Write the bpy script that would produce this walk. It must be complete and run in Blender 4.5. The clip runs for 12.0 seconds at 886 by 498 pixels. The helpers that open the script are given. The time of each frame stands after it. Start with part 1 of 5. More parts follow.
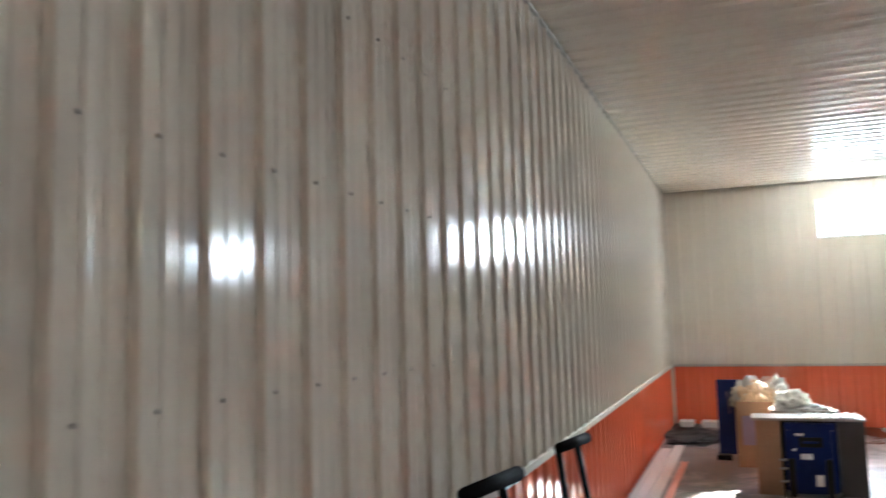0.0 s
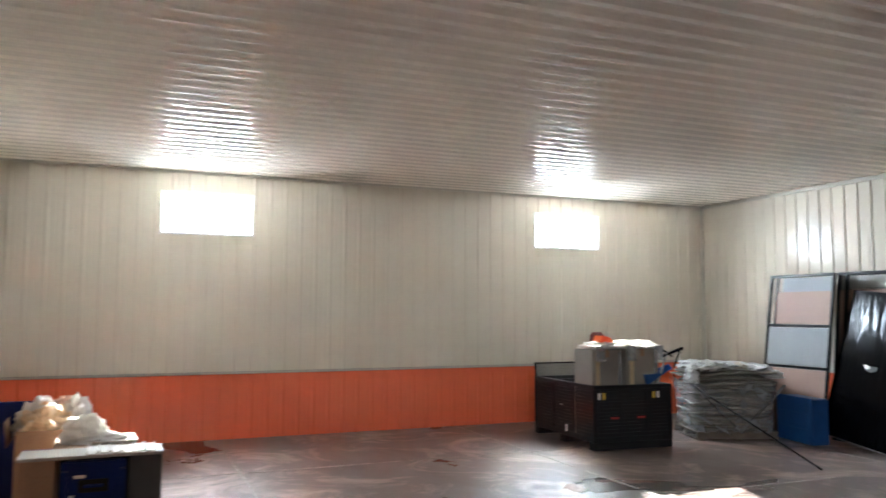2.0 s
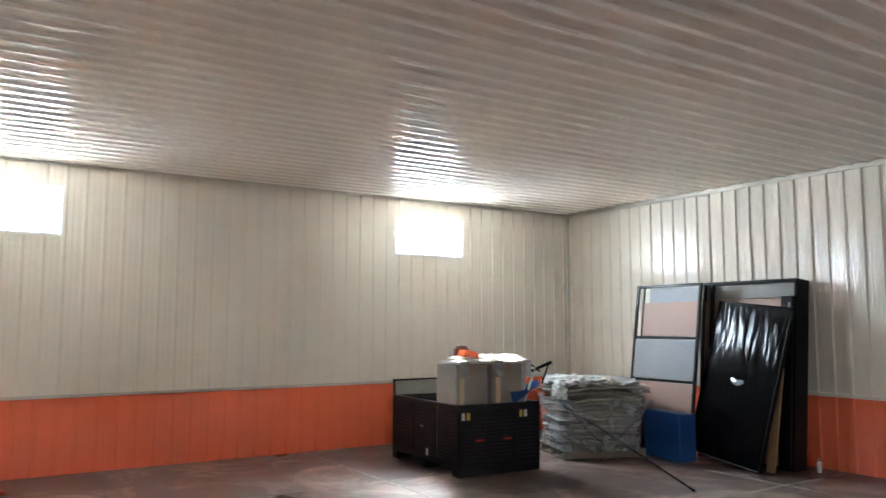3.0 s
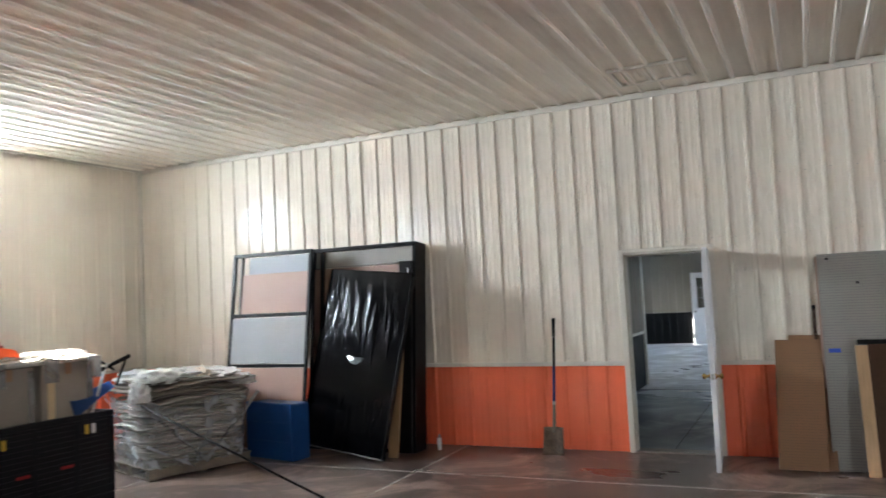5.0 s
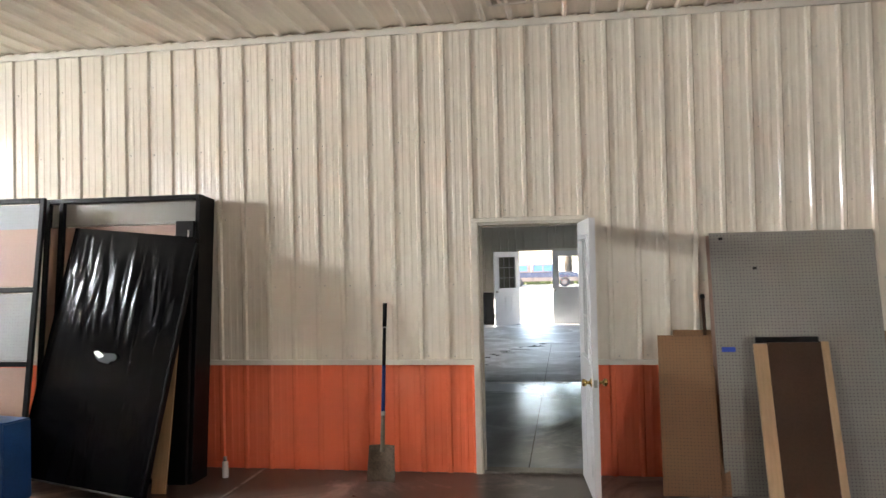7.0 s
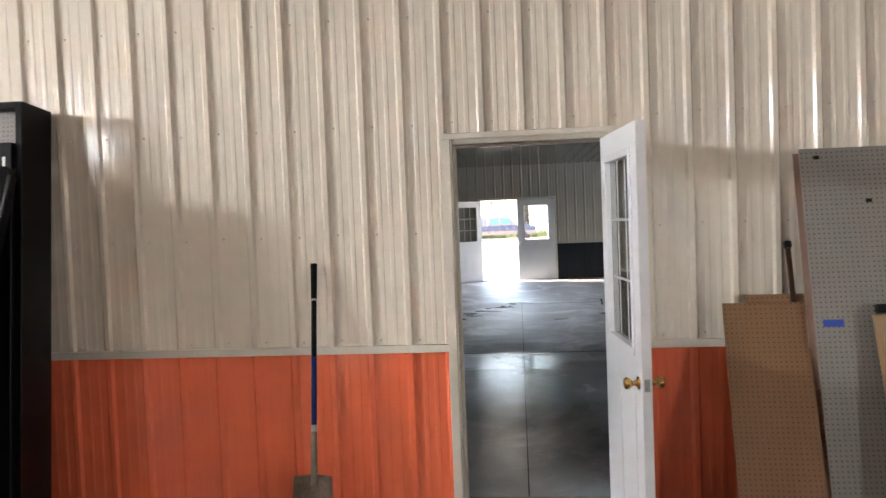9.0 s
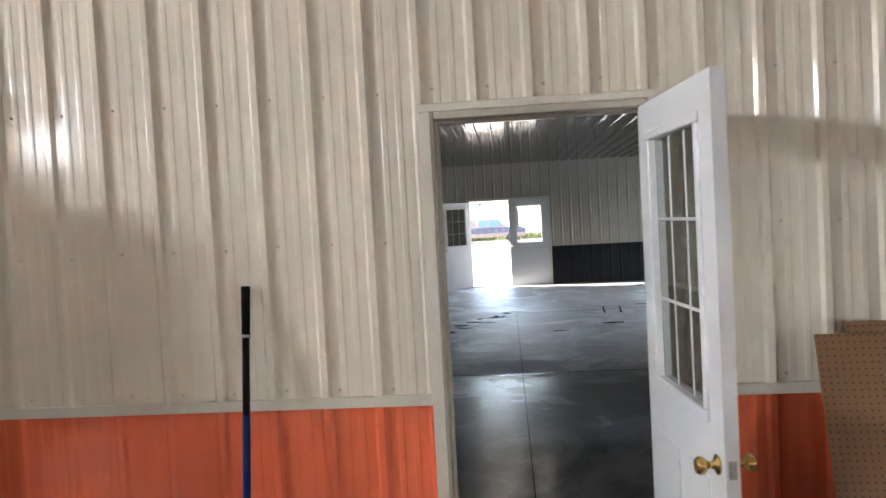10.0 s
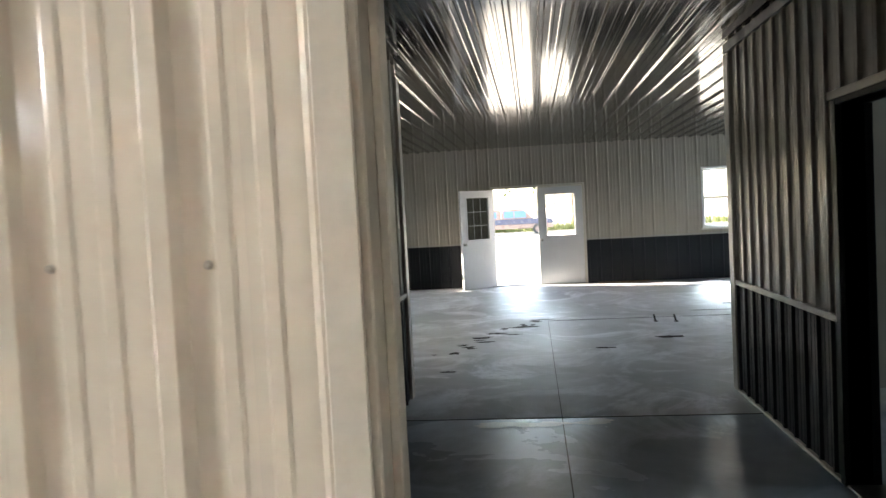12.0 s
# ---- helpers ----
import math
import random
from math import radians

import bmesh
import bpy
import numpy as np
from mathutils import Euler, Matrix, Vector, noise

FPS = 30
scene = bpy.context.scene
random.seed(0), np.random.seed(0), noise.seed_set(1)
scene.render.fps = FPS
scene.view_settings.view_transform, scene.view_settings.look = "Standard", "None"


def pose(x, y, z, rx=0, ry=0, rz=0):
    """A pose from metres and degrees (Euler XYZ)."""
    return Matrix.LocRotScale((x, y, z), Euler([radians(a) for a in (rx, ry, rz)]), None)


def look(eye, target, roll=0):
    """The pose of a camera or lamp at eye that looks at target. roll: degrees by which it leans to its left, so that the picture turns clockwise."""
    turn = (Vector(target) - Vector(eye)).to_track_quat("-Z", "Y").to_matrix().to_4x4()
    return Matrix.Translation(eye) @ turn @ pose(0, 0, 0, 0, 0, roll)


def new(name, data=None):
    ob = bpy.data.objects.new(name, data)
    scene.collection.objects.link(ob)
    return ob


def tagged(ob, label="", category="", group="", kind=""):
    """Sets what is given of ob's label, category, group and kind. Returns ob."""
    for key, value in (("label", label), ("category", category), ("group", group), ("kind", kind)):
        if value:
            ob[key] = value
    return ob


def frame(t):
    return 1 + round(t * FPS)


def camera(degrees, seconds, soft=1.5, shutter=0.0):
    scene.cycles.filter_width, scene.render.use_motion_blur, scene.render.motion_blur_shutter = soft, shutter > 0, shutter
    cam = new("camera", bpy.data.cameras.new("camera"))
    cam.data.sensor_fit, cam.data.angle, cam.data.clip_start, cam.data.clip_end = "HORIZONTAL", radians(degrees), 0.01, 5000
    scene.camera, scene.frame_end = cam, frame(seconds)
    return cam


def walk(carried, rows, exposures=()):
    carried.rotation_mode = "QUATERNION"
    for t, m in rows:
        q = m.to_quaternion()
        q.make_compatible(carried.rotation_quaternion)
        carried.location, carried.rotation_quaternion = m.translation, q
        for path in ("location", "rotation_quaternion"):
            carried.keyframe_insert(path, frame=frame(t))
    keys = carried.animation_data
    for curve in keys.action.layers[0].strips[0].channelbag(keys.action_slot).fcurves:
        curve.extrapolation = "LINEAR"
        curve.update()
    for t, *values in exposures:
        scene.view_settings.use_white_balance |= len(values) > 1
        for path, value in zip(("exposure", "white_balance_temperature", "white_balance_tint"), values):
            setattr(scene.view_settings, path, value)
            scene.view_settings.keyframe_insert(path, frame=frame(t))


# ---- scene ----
cam = camera(59.8, 12.0, shutter=0.35)
PATH = [
    (0, (-1.462, -1.381, 1.758), (-2.185, 0.475, 1.944), -1.6),
    (0.5, (-1.5, -0.974, 1.729), (-1.827, 0.988, 1.941), -0.4),
    (1, (-1.316, -0.449, 1.698), (-1.255, 1.54, 1.895), -0.8),
    (1.5, (-1.106, -0.048, 1.743), (-0.672, 1.896, 1.922), 0.1),
    (2, (-0.822, 0.481, 1.797), (-0.056, 2.321, 1.96), 0.2),
    (2.5, (-0.559, 0.893, 1.817), (0.395, 2.641, 2.0), -0.9),
    (2.7, (-0.434, 1.105, 1.809), (0.565, 2.827, 2.002), -0.5),
    (4.3, (0.403, 2.688, 1.73), (1.959, 3.936, 1.872), -0.3),
    (4.5, (0.508, 2.827, 1.725), (2.136, 3.98, 1.867), -0.8),
    (5, (0.887, 3.14, 1.729), (2.694, 3.986, 1.852), -2.9),
    (5.5, (1.314, 3.475, 1.823), (3.195, 4.149, 1.915), -1.6),
    (6, (1.706, 3.7, 1.783), (3.664, 4.095, 1.862), -3.3),
    (6.5, (2.203, 3.96, 1.767), (4.176, 4.282, 1.828), -1.8),
    (8.3, (4.027, 4.463, 1.671), (6.003, 4.771, 1.637), 0.1),
    (8.5, (4.245, 4.505, 1.659), (6.228, 4.763, 1.605), -0.6),
    (9, (4.817, 4.521, 1.659), (6.806, 4.719, 1.579), -2.2),
    (9.5, (5.465, 4.609, 1.647), (7.453, 4.823, 1.583), -1.7),
    (10, (6.003, 4.599, 1.657), (7.994, 4.768, 1.583), -3.1),
    (10.5, (6.583, 4.607, 1.659), (8.569, 4.825, 1.573), -2.7),
    (11, (7.137, 4.667, 1.651), (9.121, 4.905, 1.573), -2.6),
    (11.5, (7.673, 4.637, 1.647), (9.659, 4.857, 1.564), -2.9),
    (12, (8.16, 4.672, 1.629), (10.144, 4.906, 1.535), -3.0),
]
walk(cam, [(t, look(eye, target, roll)) for t, eye, target, roll in PATH],
     [(0.0, 3.62, 5800, 6), (1.0, 3.42, 5950, 6), (1.5, 3.36, 5950, 7), (2.5, 3.38, 5950, 8), (4.5, 3.58, 6050, 9), (5.5, 3.72, 6350, 10), (6.5, 3.68, 6800, 11), (8.5, 3.82, 7000, 16), (9.5, 3.70, 6800, 15), (10.5, 3.54, 6700, 13), (11.3, 3.62, 6900, 12), (12.0, 3.72, 7250, 12)])
WIN_POWER, WIN_TILT, WIN_COLOR = 33.0, 0.32, (0.84, 0.92, 1.0)
# Unseen west window and its lamp, added to fill the store room
WEST_FILL_POWER, WEST_FILL_WIN = 34.0, (-6.0, -4.74, 1.03, 2.29)
FAR_POWER, SIDE_FILL_POWER, DOOR_POWER, FAR_COLOR = 27.0, 7.5, 17.0, (0.64, 0.82, 1.0)
LEAF_ANGLE = 5.0

# ---- world, sun, window light ----
SUN = Vector((0.325, 1.0, 0.60)).normalized()          # towards the sun
world = bpy.data.worlds.new("World")
scene.world = world
world.use_nodes = True
_wn = world.node_tree.nodes
_sky = _wn.new("ShaderNodeTexSky")
_sky.sky_type, _sky.sun_disc = "NISHITA", False
_sky.sun_elevation, _sky.sun_rotation = math.asin(SUN.z), math.atan2(SUN.x, SUN.y)
_sky.altitude, _sky.dust_density, _sky.ozone_density = 200, 2.0, 1.5
_wn["Background"].inputs["Strength"].default_value = 0.10
world.node_tree.links.new(_sky.outputs[0], _wn["Background"].inputs["Color"])

sun = new("sun", bpy.data.lights.new("sun", "SUN"))
sun.data.energy, sun.data.angle, sun.data.color = 5.0, radians(0.6), (1.0, 0.95, 0.86)
sun.matrix_world = look((0, 30, 30), Vector((0, 30, 30)) - SUN)


def sky_lamp(name, m, w, h, power, color, spread=180):
    ob = new(name, bpy.data.lights.new(name, "AREA"))
    ob.data.shape, ob.data.size, ob.data.size_y = "RECTANGLE", w, h
    ob.data.energy, ob.data.color = power, color
    ob.data.spread = radians(spread)
    ob.matrix_world = m
    return ob


WX, NY, EX, SY, CZ = -2.66, 11.835, 9.14, -8.4, 3.795     # inner faces of the store room
RAIL = 0.925
WT = 0.14                                                   # wall thickness
WIN1, WIN2 = (-0.37, 0.92), (5.565, 6.858)                 # window openings in the north wall
WZ0, WZ1 = 2.87, 3.485
FX, FCZ = 24.5, 2.93                                        # far wall and ceiling of the front room
PL, PR, PX = 5.82, 2.995, 14.93                              # passage walls and where they end
FN, FS = 11.0, -4.0
DOOR = (4.035, 4.875, 2.065)                                 # doorway in the east wall
FDOOR = (3.62, 5.49, 2.06)                                  # double doorway in the far wall
FWIN = (-0.05, 1.21, 1.03, 2.29)
FWIN2 = (7.60, 8.86, 1.06, 2.29)

SIDE_FILL_WIN = (19.0, 20.3, 1.03, 2.29)                            # unseen side windows, added to light the front room
for _a, _b in (WIN1, WIN2):
    _m = look(((_a + _b) / 2, NY + WT + 0.14, WZ1 - 0.28), ((_a + _b) / 2, NY + WT + 0.14 - 1.0, WZ1 - 0.28 - WIN_TILT))
    sky_lamp("window_skylight", _m, _b - _a, 0.75, WIN_POWER, WIN_COLOR, 150)
# fill lamp behind the added west window
_y = (WEST_FILL_WIN[0] + WEST_FILL_WIN[1]) / 2
sky_lamp("window_skylight", look((WX - WT - 0.14, _y, 1.66), (WX - WT + 0.86, _y + 0.15, 1.66 - 0.05)), 1.3, 1.3, WEST_FILL_POWER, WIN_COLOR, 160)
for _w, _p in ((FWIN, 1.25), (FWIN2, 0.35)):
    _y, _z = (_w[0] + _w[1]) / 2, (_w[2] + _w[3]) / 2
    sky_lamp("window_skylight", look((FX + WT + 3.2, _y, _z + 2.4), (FX, _y, _z)), 1.6, 1.6, FAR_POWER * _p, FAR_COLOR, 60)
# unseen lamp added over the yard, sends sky light through the double door
sky_lamp("window_skylight", look((FX + WT + 12.0, 5.0, 4.5), (FX, 4.8, 1.4)), 8.0, 1.5, DOOR_POWER, FAR_COLOR, 70)
SWIN = (11.6, 12.9)                                           # unseen side room window, added for its bluish daylight
sky_lamp("window_skylight", look((12.25, FS - WT - 0.15, 1.75), (12.25, FS + 1.0, 1.6)), 1.3, 1.35, SIDE_FILL_POWER * 0.6, FAR_COLOR, 150)
# fill lamps outside the two added side windows
for _y, _s, _p in ((FN + WT + 0.15, -1, 0.15), (FS - WT - 0.15, 1, 1.3)):
    sky_lamp("window_skylight", look(((SIDE_FILL_WIN[0] + SIDE_FILL_WIN[1]) / 2, _y, 1.75), ((SIDE_FILL_WIN[0] + SIDE_FILL_WIN[1]) / 2, _y + _s, 1.75 - 0.35)), 1.3, 1.35, SIDE_FILL_POWER * _p, FAR_COLOR, 150)

# ---- materials ----


def material(name, color, rough=0.5, metal=0.0, spot=0.12, scale=6.0, fine=90.0, bump=0.05, spec=0.5, coat=0.0, stretch=(1, 1, 1), rand=0.0, second=None, smear=0.15):
    """A painted or raw surface: large and fine variation of its tone, uneven gloss and fine relief."""
    mat = bpy.data.materials.new(name)
    mat.use_nodes = True
    nt = mat.node_tree
    n, l = nt.nodes, nt.links
    b = n["Principled BSDF"]
    tc = n.new("ShaderNodeTexCoord")
    mp = n.new("ShaderNodeMapping")
    mp.inputs["Scale"].default_value = stretch
    l.new(tc.outputs["Object"], mp.inputs["Vector"])
    big, small = n.new("ShaderNodeTexNoise"), n.new("ShaderNodeTexNoise")
    for node, s, d in ((big, scale, 5), (small, fine, 3)):
        node.inputs["Scale"].default_value, node.inputs["Detail"].default_value = s, d
        l.new(mp.outputs[0], node.inputs["Vector"])
    ramp = n.new("ShaderNodeValToRGB")
    c2 = second or tuple(c * (1 - spot) for c in color)
    ramp.color_ramp.elements[0].position, ramp.color_ramp.elements[1].position = 0.35, 0.65
    ramp.color_ramp.elements[0].color = (*c2, 1)
    ramp.color_ramp.elements[1].color = (*color, 1)
    l.new(big.outputs[0], ramp.inputs[0])
    mix = n.new("ShaderNodeMixRGB")
    mix.blend_type = "MULTIPLY"
    mix.inputs[0].default_value = min(1.0, spot * 2)
    r2 = n.new("ShaderNodeValToRGB")
    r2.color_ramp.elements[0].position, r2.color_ramp.elements[1].position = 0.3, 0.6
    r2.color_ramp.elements[0].color = (0.6, 0.6, 0.6, 1)
    l.new(small.outputs[0], r2.inputs[0])
    l.new(ramp.outputs[0], mix.inputs[1])
    l.new(r2.outputs[0], mix.inputs[2])
    out = mix.outputs[0]
    if rand:
        oi = n.new("ShaderNodeObjectInfo")
        mr = n.new("ShaderNodeMapRange")
        mr.inputs[3].default_value, mr.inputs[4].default_value = 1 - rand, 1 + rand
        l.new(oi.outputs["Random"], mr.inputs[0])
        hs = n.new("ShaderNodeHueSaturation")
        l.new(mr.outputs[0], hs.inputs["Value"])
        l.new(out, hs.inputs["Color"])
        out = hs.outputs[0]
    l.new(out, b.inputs["Base Color"])
    rr = n.new("ShaderNodeMapRange")
    rr.inputs[3].default_value, rr.inputs[4].default_value = max(0.02, rough - smear), min(1, rough + smear)
    l.new(big.outputs[0], rr.inputs[0])
    l.new(rr.outputs[0], b.inputs["Roughness"])
    b.inputs["Metallic"].default_value = metal
    b.inputs["Specular IOR Level"].default_value = spec
    b.inputs["Coat Weight"].default_value = coat
    b.inputs["Coat Roughness"].default_value = 0.15
    if bump:
        bp = n.new("ShaderNodeBump")
        bp.inputs["Strength"].default_value, bp.inputs["Distance"].default_value = bump, 0.01
        l.new(small.outputs[0], bp.inputs["Height"])
        l.new(bp.outputs[0], b.inputs["Normal"])
    return mat


def sheet_metal(name, color, rough, rand=0.02, spec=0.5, sag=0.05):
    """Pre-painted steel sheet: smooth, with a faint sag between the fasteners and light dust."""
    mat = material(name, color, rough, 0.0, 0.03, 1.3, 14.0, 0.0, spec, rand=rand, smear=0.02)
    n, l = mat.node_tree.nodes, mat.node_tree.links
    wave, bp = n.new("ShaderNodeTexNoise"), n.new("ShaderNodeBump")
    wave.inputs["Scale"].default_value = 2.2
    tc = n.new("ShaderNodeTexCoord")
    l.new(tc.outputs["Object"], wave.inputs["Vector"])
    bp.inputs["Strength"].default_value, bp.inputs["Distance"].default_value = sag, 0.02
    l.new(wave.outputs[0], bp.inputs["Height"])
    l.new(bp.outputs[0], n["Principled BSDF"].inputs["Normal"])
    return mat


def concrete(name, pale, dark, stain, rough, gloss_patch, scale=1.0, gain=1.2):
    """Slab: cloudy tone, dusty pale swirls, dark stains and uneven gloss."""
    mat = bpy.data.materials.new(name)
    mat.use_nodes = True
    nt = mat.node_tree
    n, l = nt.nodes, nt.links
    b = n["Principled BSDF"]
    tc = n.new("ShaderNodeTexCoord")

    def tex(s, detail, dist, rough_=0.6):
        t = n.new("ShaderNodeTexNoise")
        t.inputs["Scale"].default_value, t.inputs["Detail"].default_value = s * scale, detail
        t.inputs["Distortion"].default_value, t.inputs["Roughness"].default_value = dist, rough_
        l.new(tc.outputs["Object"], t.inputs["Vector"])
        return t.outputs[0]

    def ramp(src, p0, p1, c0=(0, 0, 0, 1), c1=(1, 1, 1, 1)):
        r = n.new("ShaderNodeValToRGB")
        r.color_ramp.elements[0].position, r.color_ramp.elements[1].position = p0, p1
        r.color_ramp.elements[0].color, r.color_ramp.elements[1].color = c0, c1
        l.new(src, r.inputs[0])
        return r.outputs[0]

    def blend(f, a, c):
        m = n.new("ShaderNodeMixRGB")
        l.new(f, m.inputs[0])
        for sock, v in ((m.inputs[1], a), (m.inputs[2], c)):
            if isinstance(v, tuple):
                sock.default_value = (*v, 1)
            else:
                l.new(v, sock)
        return m.outputs[0]

    cloud, swirl, spots, grain = tex(0.5, 6, 0.8), tex(0.8, 9, 1.5, 0.68), tex(1.7, 4, 0.4), tex(60, 2, 0)
    col = blend(ramp(cloud, 0.35, 0.65), dark, pale)
    col = blend(ramp(swirl, 0.495, 0.625), col, tuple(min(1, c * gain) for c in pale))
    col = blend(ramp(spots, 0.48, 0.85, (0, 0, 0, 1), (0.6, 0.6, 0.6, 1)), col, stain)
    col = blend(ramp(grain, 0.2, 0.8, (0, 0, 0, 1), (0.25, 0.25, 0.25, 1)), col, dark)
    l.new(col, b.inputs["Base Color"])
    mr = n.new("ShaderNodeMapRange")
    mr.inputs[1].default_value, mr.inputs[2].default_value = 0.35, 0.65
    mr.inputs[3].default_value, mr.inputs[4].default_value = rough - gloss_patch, rough + gloss_patch
    l.new(cloud, mr.inputs[0])
    l.new(mr.outputs[0], b.inputs["Roughness"])
    bp = n.new("ShaderNodeBump")
    bp.inputs["Strength"].default_value, bp.inputs["Distance"].default_value = 0.10, 0.004
    l.new(grain, bp.inputs["Height"])
    l.new(bp.outputs[0], b.inputs["Normal"])
    return mat


def glass(name, tint=(0.95, 0.97, 0.97)):
    mat = bpy.data.materials.new(name)
    mat.use_nodes = True
    b = mat.node_tree.nodes["Principled BSDF"]
    b.inputs["Base Color"].default_value = (*tint, 1)
    b.inputs["Transmission Weight"].default_value, b.inputs["Roughness"].default_value = 1.0, 0.02
    b.inputs["IOR"].default_value = 1.45
    return mat


def thin_sheet(name, color, through_=0.5, rough=0.5):
    """Thin foam, paper or film that lets part of the light through."""
    mat = bpy.data.materials.new(name)
    mat.use_nodes = True
    n, l = mat.node_tree.nodes, mat.node_tree.links
    b, out = n["Principled BSDF"], n["Material Output"]
    tx, ramp = n.new("ShaderNodeTexNoise"), n.new("ShaderNodeValToRGB")
    tc = n.new("ShaderNodeTexCoord")
    l.new(tc.outputs["Object"], tx.inputs["Vector"])
    tx.inputs["Scale"].default_value, tx.inputs["Detail"].default_value = 9.0, 5
    ramp.color_ramp.elements[0].color = (*[c * 0.8 for c in color], 1)
    ramp.color_ramp.elements[1].color = (*color, 1)
    l.new(tx.outputs[0], ramp.inputs[0])
    l.new(ramp.outputs[0], b.inputs["Base Color"])
    b.inputs["Roughness"].default_value = rough
    tr, mx = n.new("ShaderNodeBsdfTranslucent"), n.new("ShaderNodeMixShader")
    l.new(ramp.outputs[0], tr.inputs["Color"])
    mx.inputs[0].default_value = through_
    l.new(b.outputs[0], mx.inputs[1])
    l.new(tr.outputs[0], mx.inputs[2])
    l.new(mx.outputs[0], out.inputs["Surface"])
    return mat


def perforated(name, color, pitch, radius, dark=(0.02, 0.018, 0.015), rough=0.6):
    """Pegboard: a square grid of round holes, sunk into the face (object x and z)."""
    mat = material(name, color, rough, 0, 0.1, 3.0, 60.0, 0.0)
    n, l = mat.node_tree.nodes, mat.node_tree.links
    b = n["Principled BSDF"]
    base = b.inputs["Base Color"].links[0].from_socket
    tc, sep = n.new("ShaderNodeTexCoord"), n.new("ShaderNodeSeparateXYZ")
    l.new(tc.outputs["Object"], sep.inputs[0])
    sq = []
    for axis in ("X", "Z"):
        ops = [("MULTIPLY", 1 / pitch), ("FRACT", 0), ("SUBTRACT", 0.5), ("POWER", 2)]
        src = sep.outputs[axis]
        for op, v in ops:
            m = n.new("ShaderNodeMath")
            m.operation = op
            m.inputs[1].default_value = v
            l.new(src, m.inputs[0])
            if op == "SUBTRACT":
                a = n.new("ShaderNodeMath")
                a.operation = "ABSOLUTE"
                l.new(m.outputs[0], a.inputs[0])
                src = a.outputs[0]
            else:
                src = m.outputs[0]
        sq.append(src)
    add, less = n.new("ShaderNodeMath"), n.new("ShaderNodeMath")
    l.new(sq[0], add.inputs[0]), l.new(sq[1], add.inputs[1])
    less.operation = "LESS_THAN"
    less.inputs[1].default_value = (radius / pitch) ** 2
    l.new(add.outputs[0], less.inputs[0])
    mix = n.new("ShaderNodeMixRGB")
    mix.inputs[2].default_value = (*dark, 1)
    l.new(less.outputs[0], mix.inputs[0])
    l.new(base, mix.inputs[1])
    l.new(mix.outputs[0], b.inputs["Base Color"])
    return mat


M_BEIGE = sheet_metal("cream_steel_sheet", (0.65, 0.587, 0.488), 0.115, spec=0.13)
M_CEIL = sheet_metal("white_steel_sheet", (0.89, 0.83, 0.73), 0.15, spec=0.06, sag=0.03)
M_ORANGE = sheet_metal("orange_steel_sheet", (0.80, 0.160, 0.072), 0.11, spec=0.7)
M_BLACKST = sheet_metal("black_steel_sheet", (0.008, 0.009, 0.012), 0.42)
M_BLACKST.node_tree.nodes["Principled BSDF"].inputs["Specular IOR Level"].default_value = 0.25
M_GREYST = sheet_metal("pale_grey_steel_sheet", (0.36, 0.325, 0.275), 0.22)
M_DARKCEIL = sheet_metal("bronze_steel_sheet", (0.016, 0.014, 0.012), 0.11)
M_TRIM = material("cream_trim", (0.58, 0.54, 0.46), 0.35, 0, 0.06, 3, 60, 0.02)
M_JAMB = material("beige_jamb_paint", (0.50, 0.46, 0.38), 0.45, 0, 0.12, 5, 60, 0.03)
M_CORE = material("wall_core", (0.35, 0.33, 0.30), 0.8)
M_FLOOR = concrete("dusty_concrete", (0.138, 0.098, 0.082), (0.064, 0.043, 0.036), (0.044, 0.030, 0.026), 0.36, 0.09, 1.0, 2.7)
M_FLOOR2 = concrete("grey_concrete", (0.56, 0.575, 0.60), (0.32, 0.33, 0.345), (0.22, 0.22, 0.225), 0.60, 0.16, 1.0, 1.35)
M_FLOOR2.node_tree.nodes["Principled BSDF"].inputs["Specular IOR Level"].default_value = 0.25
# blue of the reflected sky is mixed into this slab's base colour
M_FLOOR3 = concrete("sealed_grey_concrete", (0.58, 0.65, 0.72), (0.38, 0.43, 0.49), (0.28, 0.31, 0.345), 0.20, 0.09, 1.0, 1.2)
M_JOINT = material("joint_dust", (0.44, 0.40, 0.36), 0.8, 0, 0.4, 9, 80, 0.05)
M_JOINTD = material("dark_joint", (0.03, 0.03, 0.03), 0.8)
M_WHITE = material("white_door_paint", (0.64, 0.64, 0.645), 0.38, 0, 0.04, 4, 50, 0.02)
M_WHITEVINYL = material("white_vinyl", (0.78, 0.78, 0.76), 0.4)
M_GLASS = glass("window_glass")
# clear glass darkened to carry the shade and dark reflections of the panes
M_SHADEGLASS = glass("shade_darkened_glass", (0.52, 0.56, 0.53))
M_BRASS = material("polished_brass", (0.78, 0.53, 0.20), 0.18, 1.0, 0.15, 20, 100, 0.0, smear=0.06)
M_STEEL = material("dull_steel", (0.42, 0.41, 0.38), 0.4, 1.0, 0.25, 15, 80, 0.05)
M_BLACK = material("black_powder_coat", (0.004, 0.004, 0.0045), 0.36, 0, 0.2, 8, 80, 0.02, spec=0.14)
M_BLACKPL = material("black_moulded_plastic", (0.009, 0.010, 0.012), 0.45, 0, 0.25, 4, 70, 0.05, spec=0.25)
M_WRAP = material("black_film", (0.0025, 0.0025, 0.003), 0.13, 0, 0.2, 3, 30, 0.0, spec=0.09, smear=0.03)
M_CARD = material("brown_cardboard", (0.36, 0.22, 0.13), 0.75, 0, 0.14, 4, 60, 0.03)
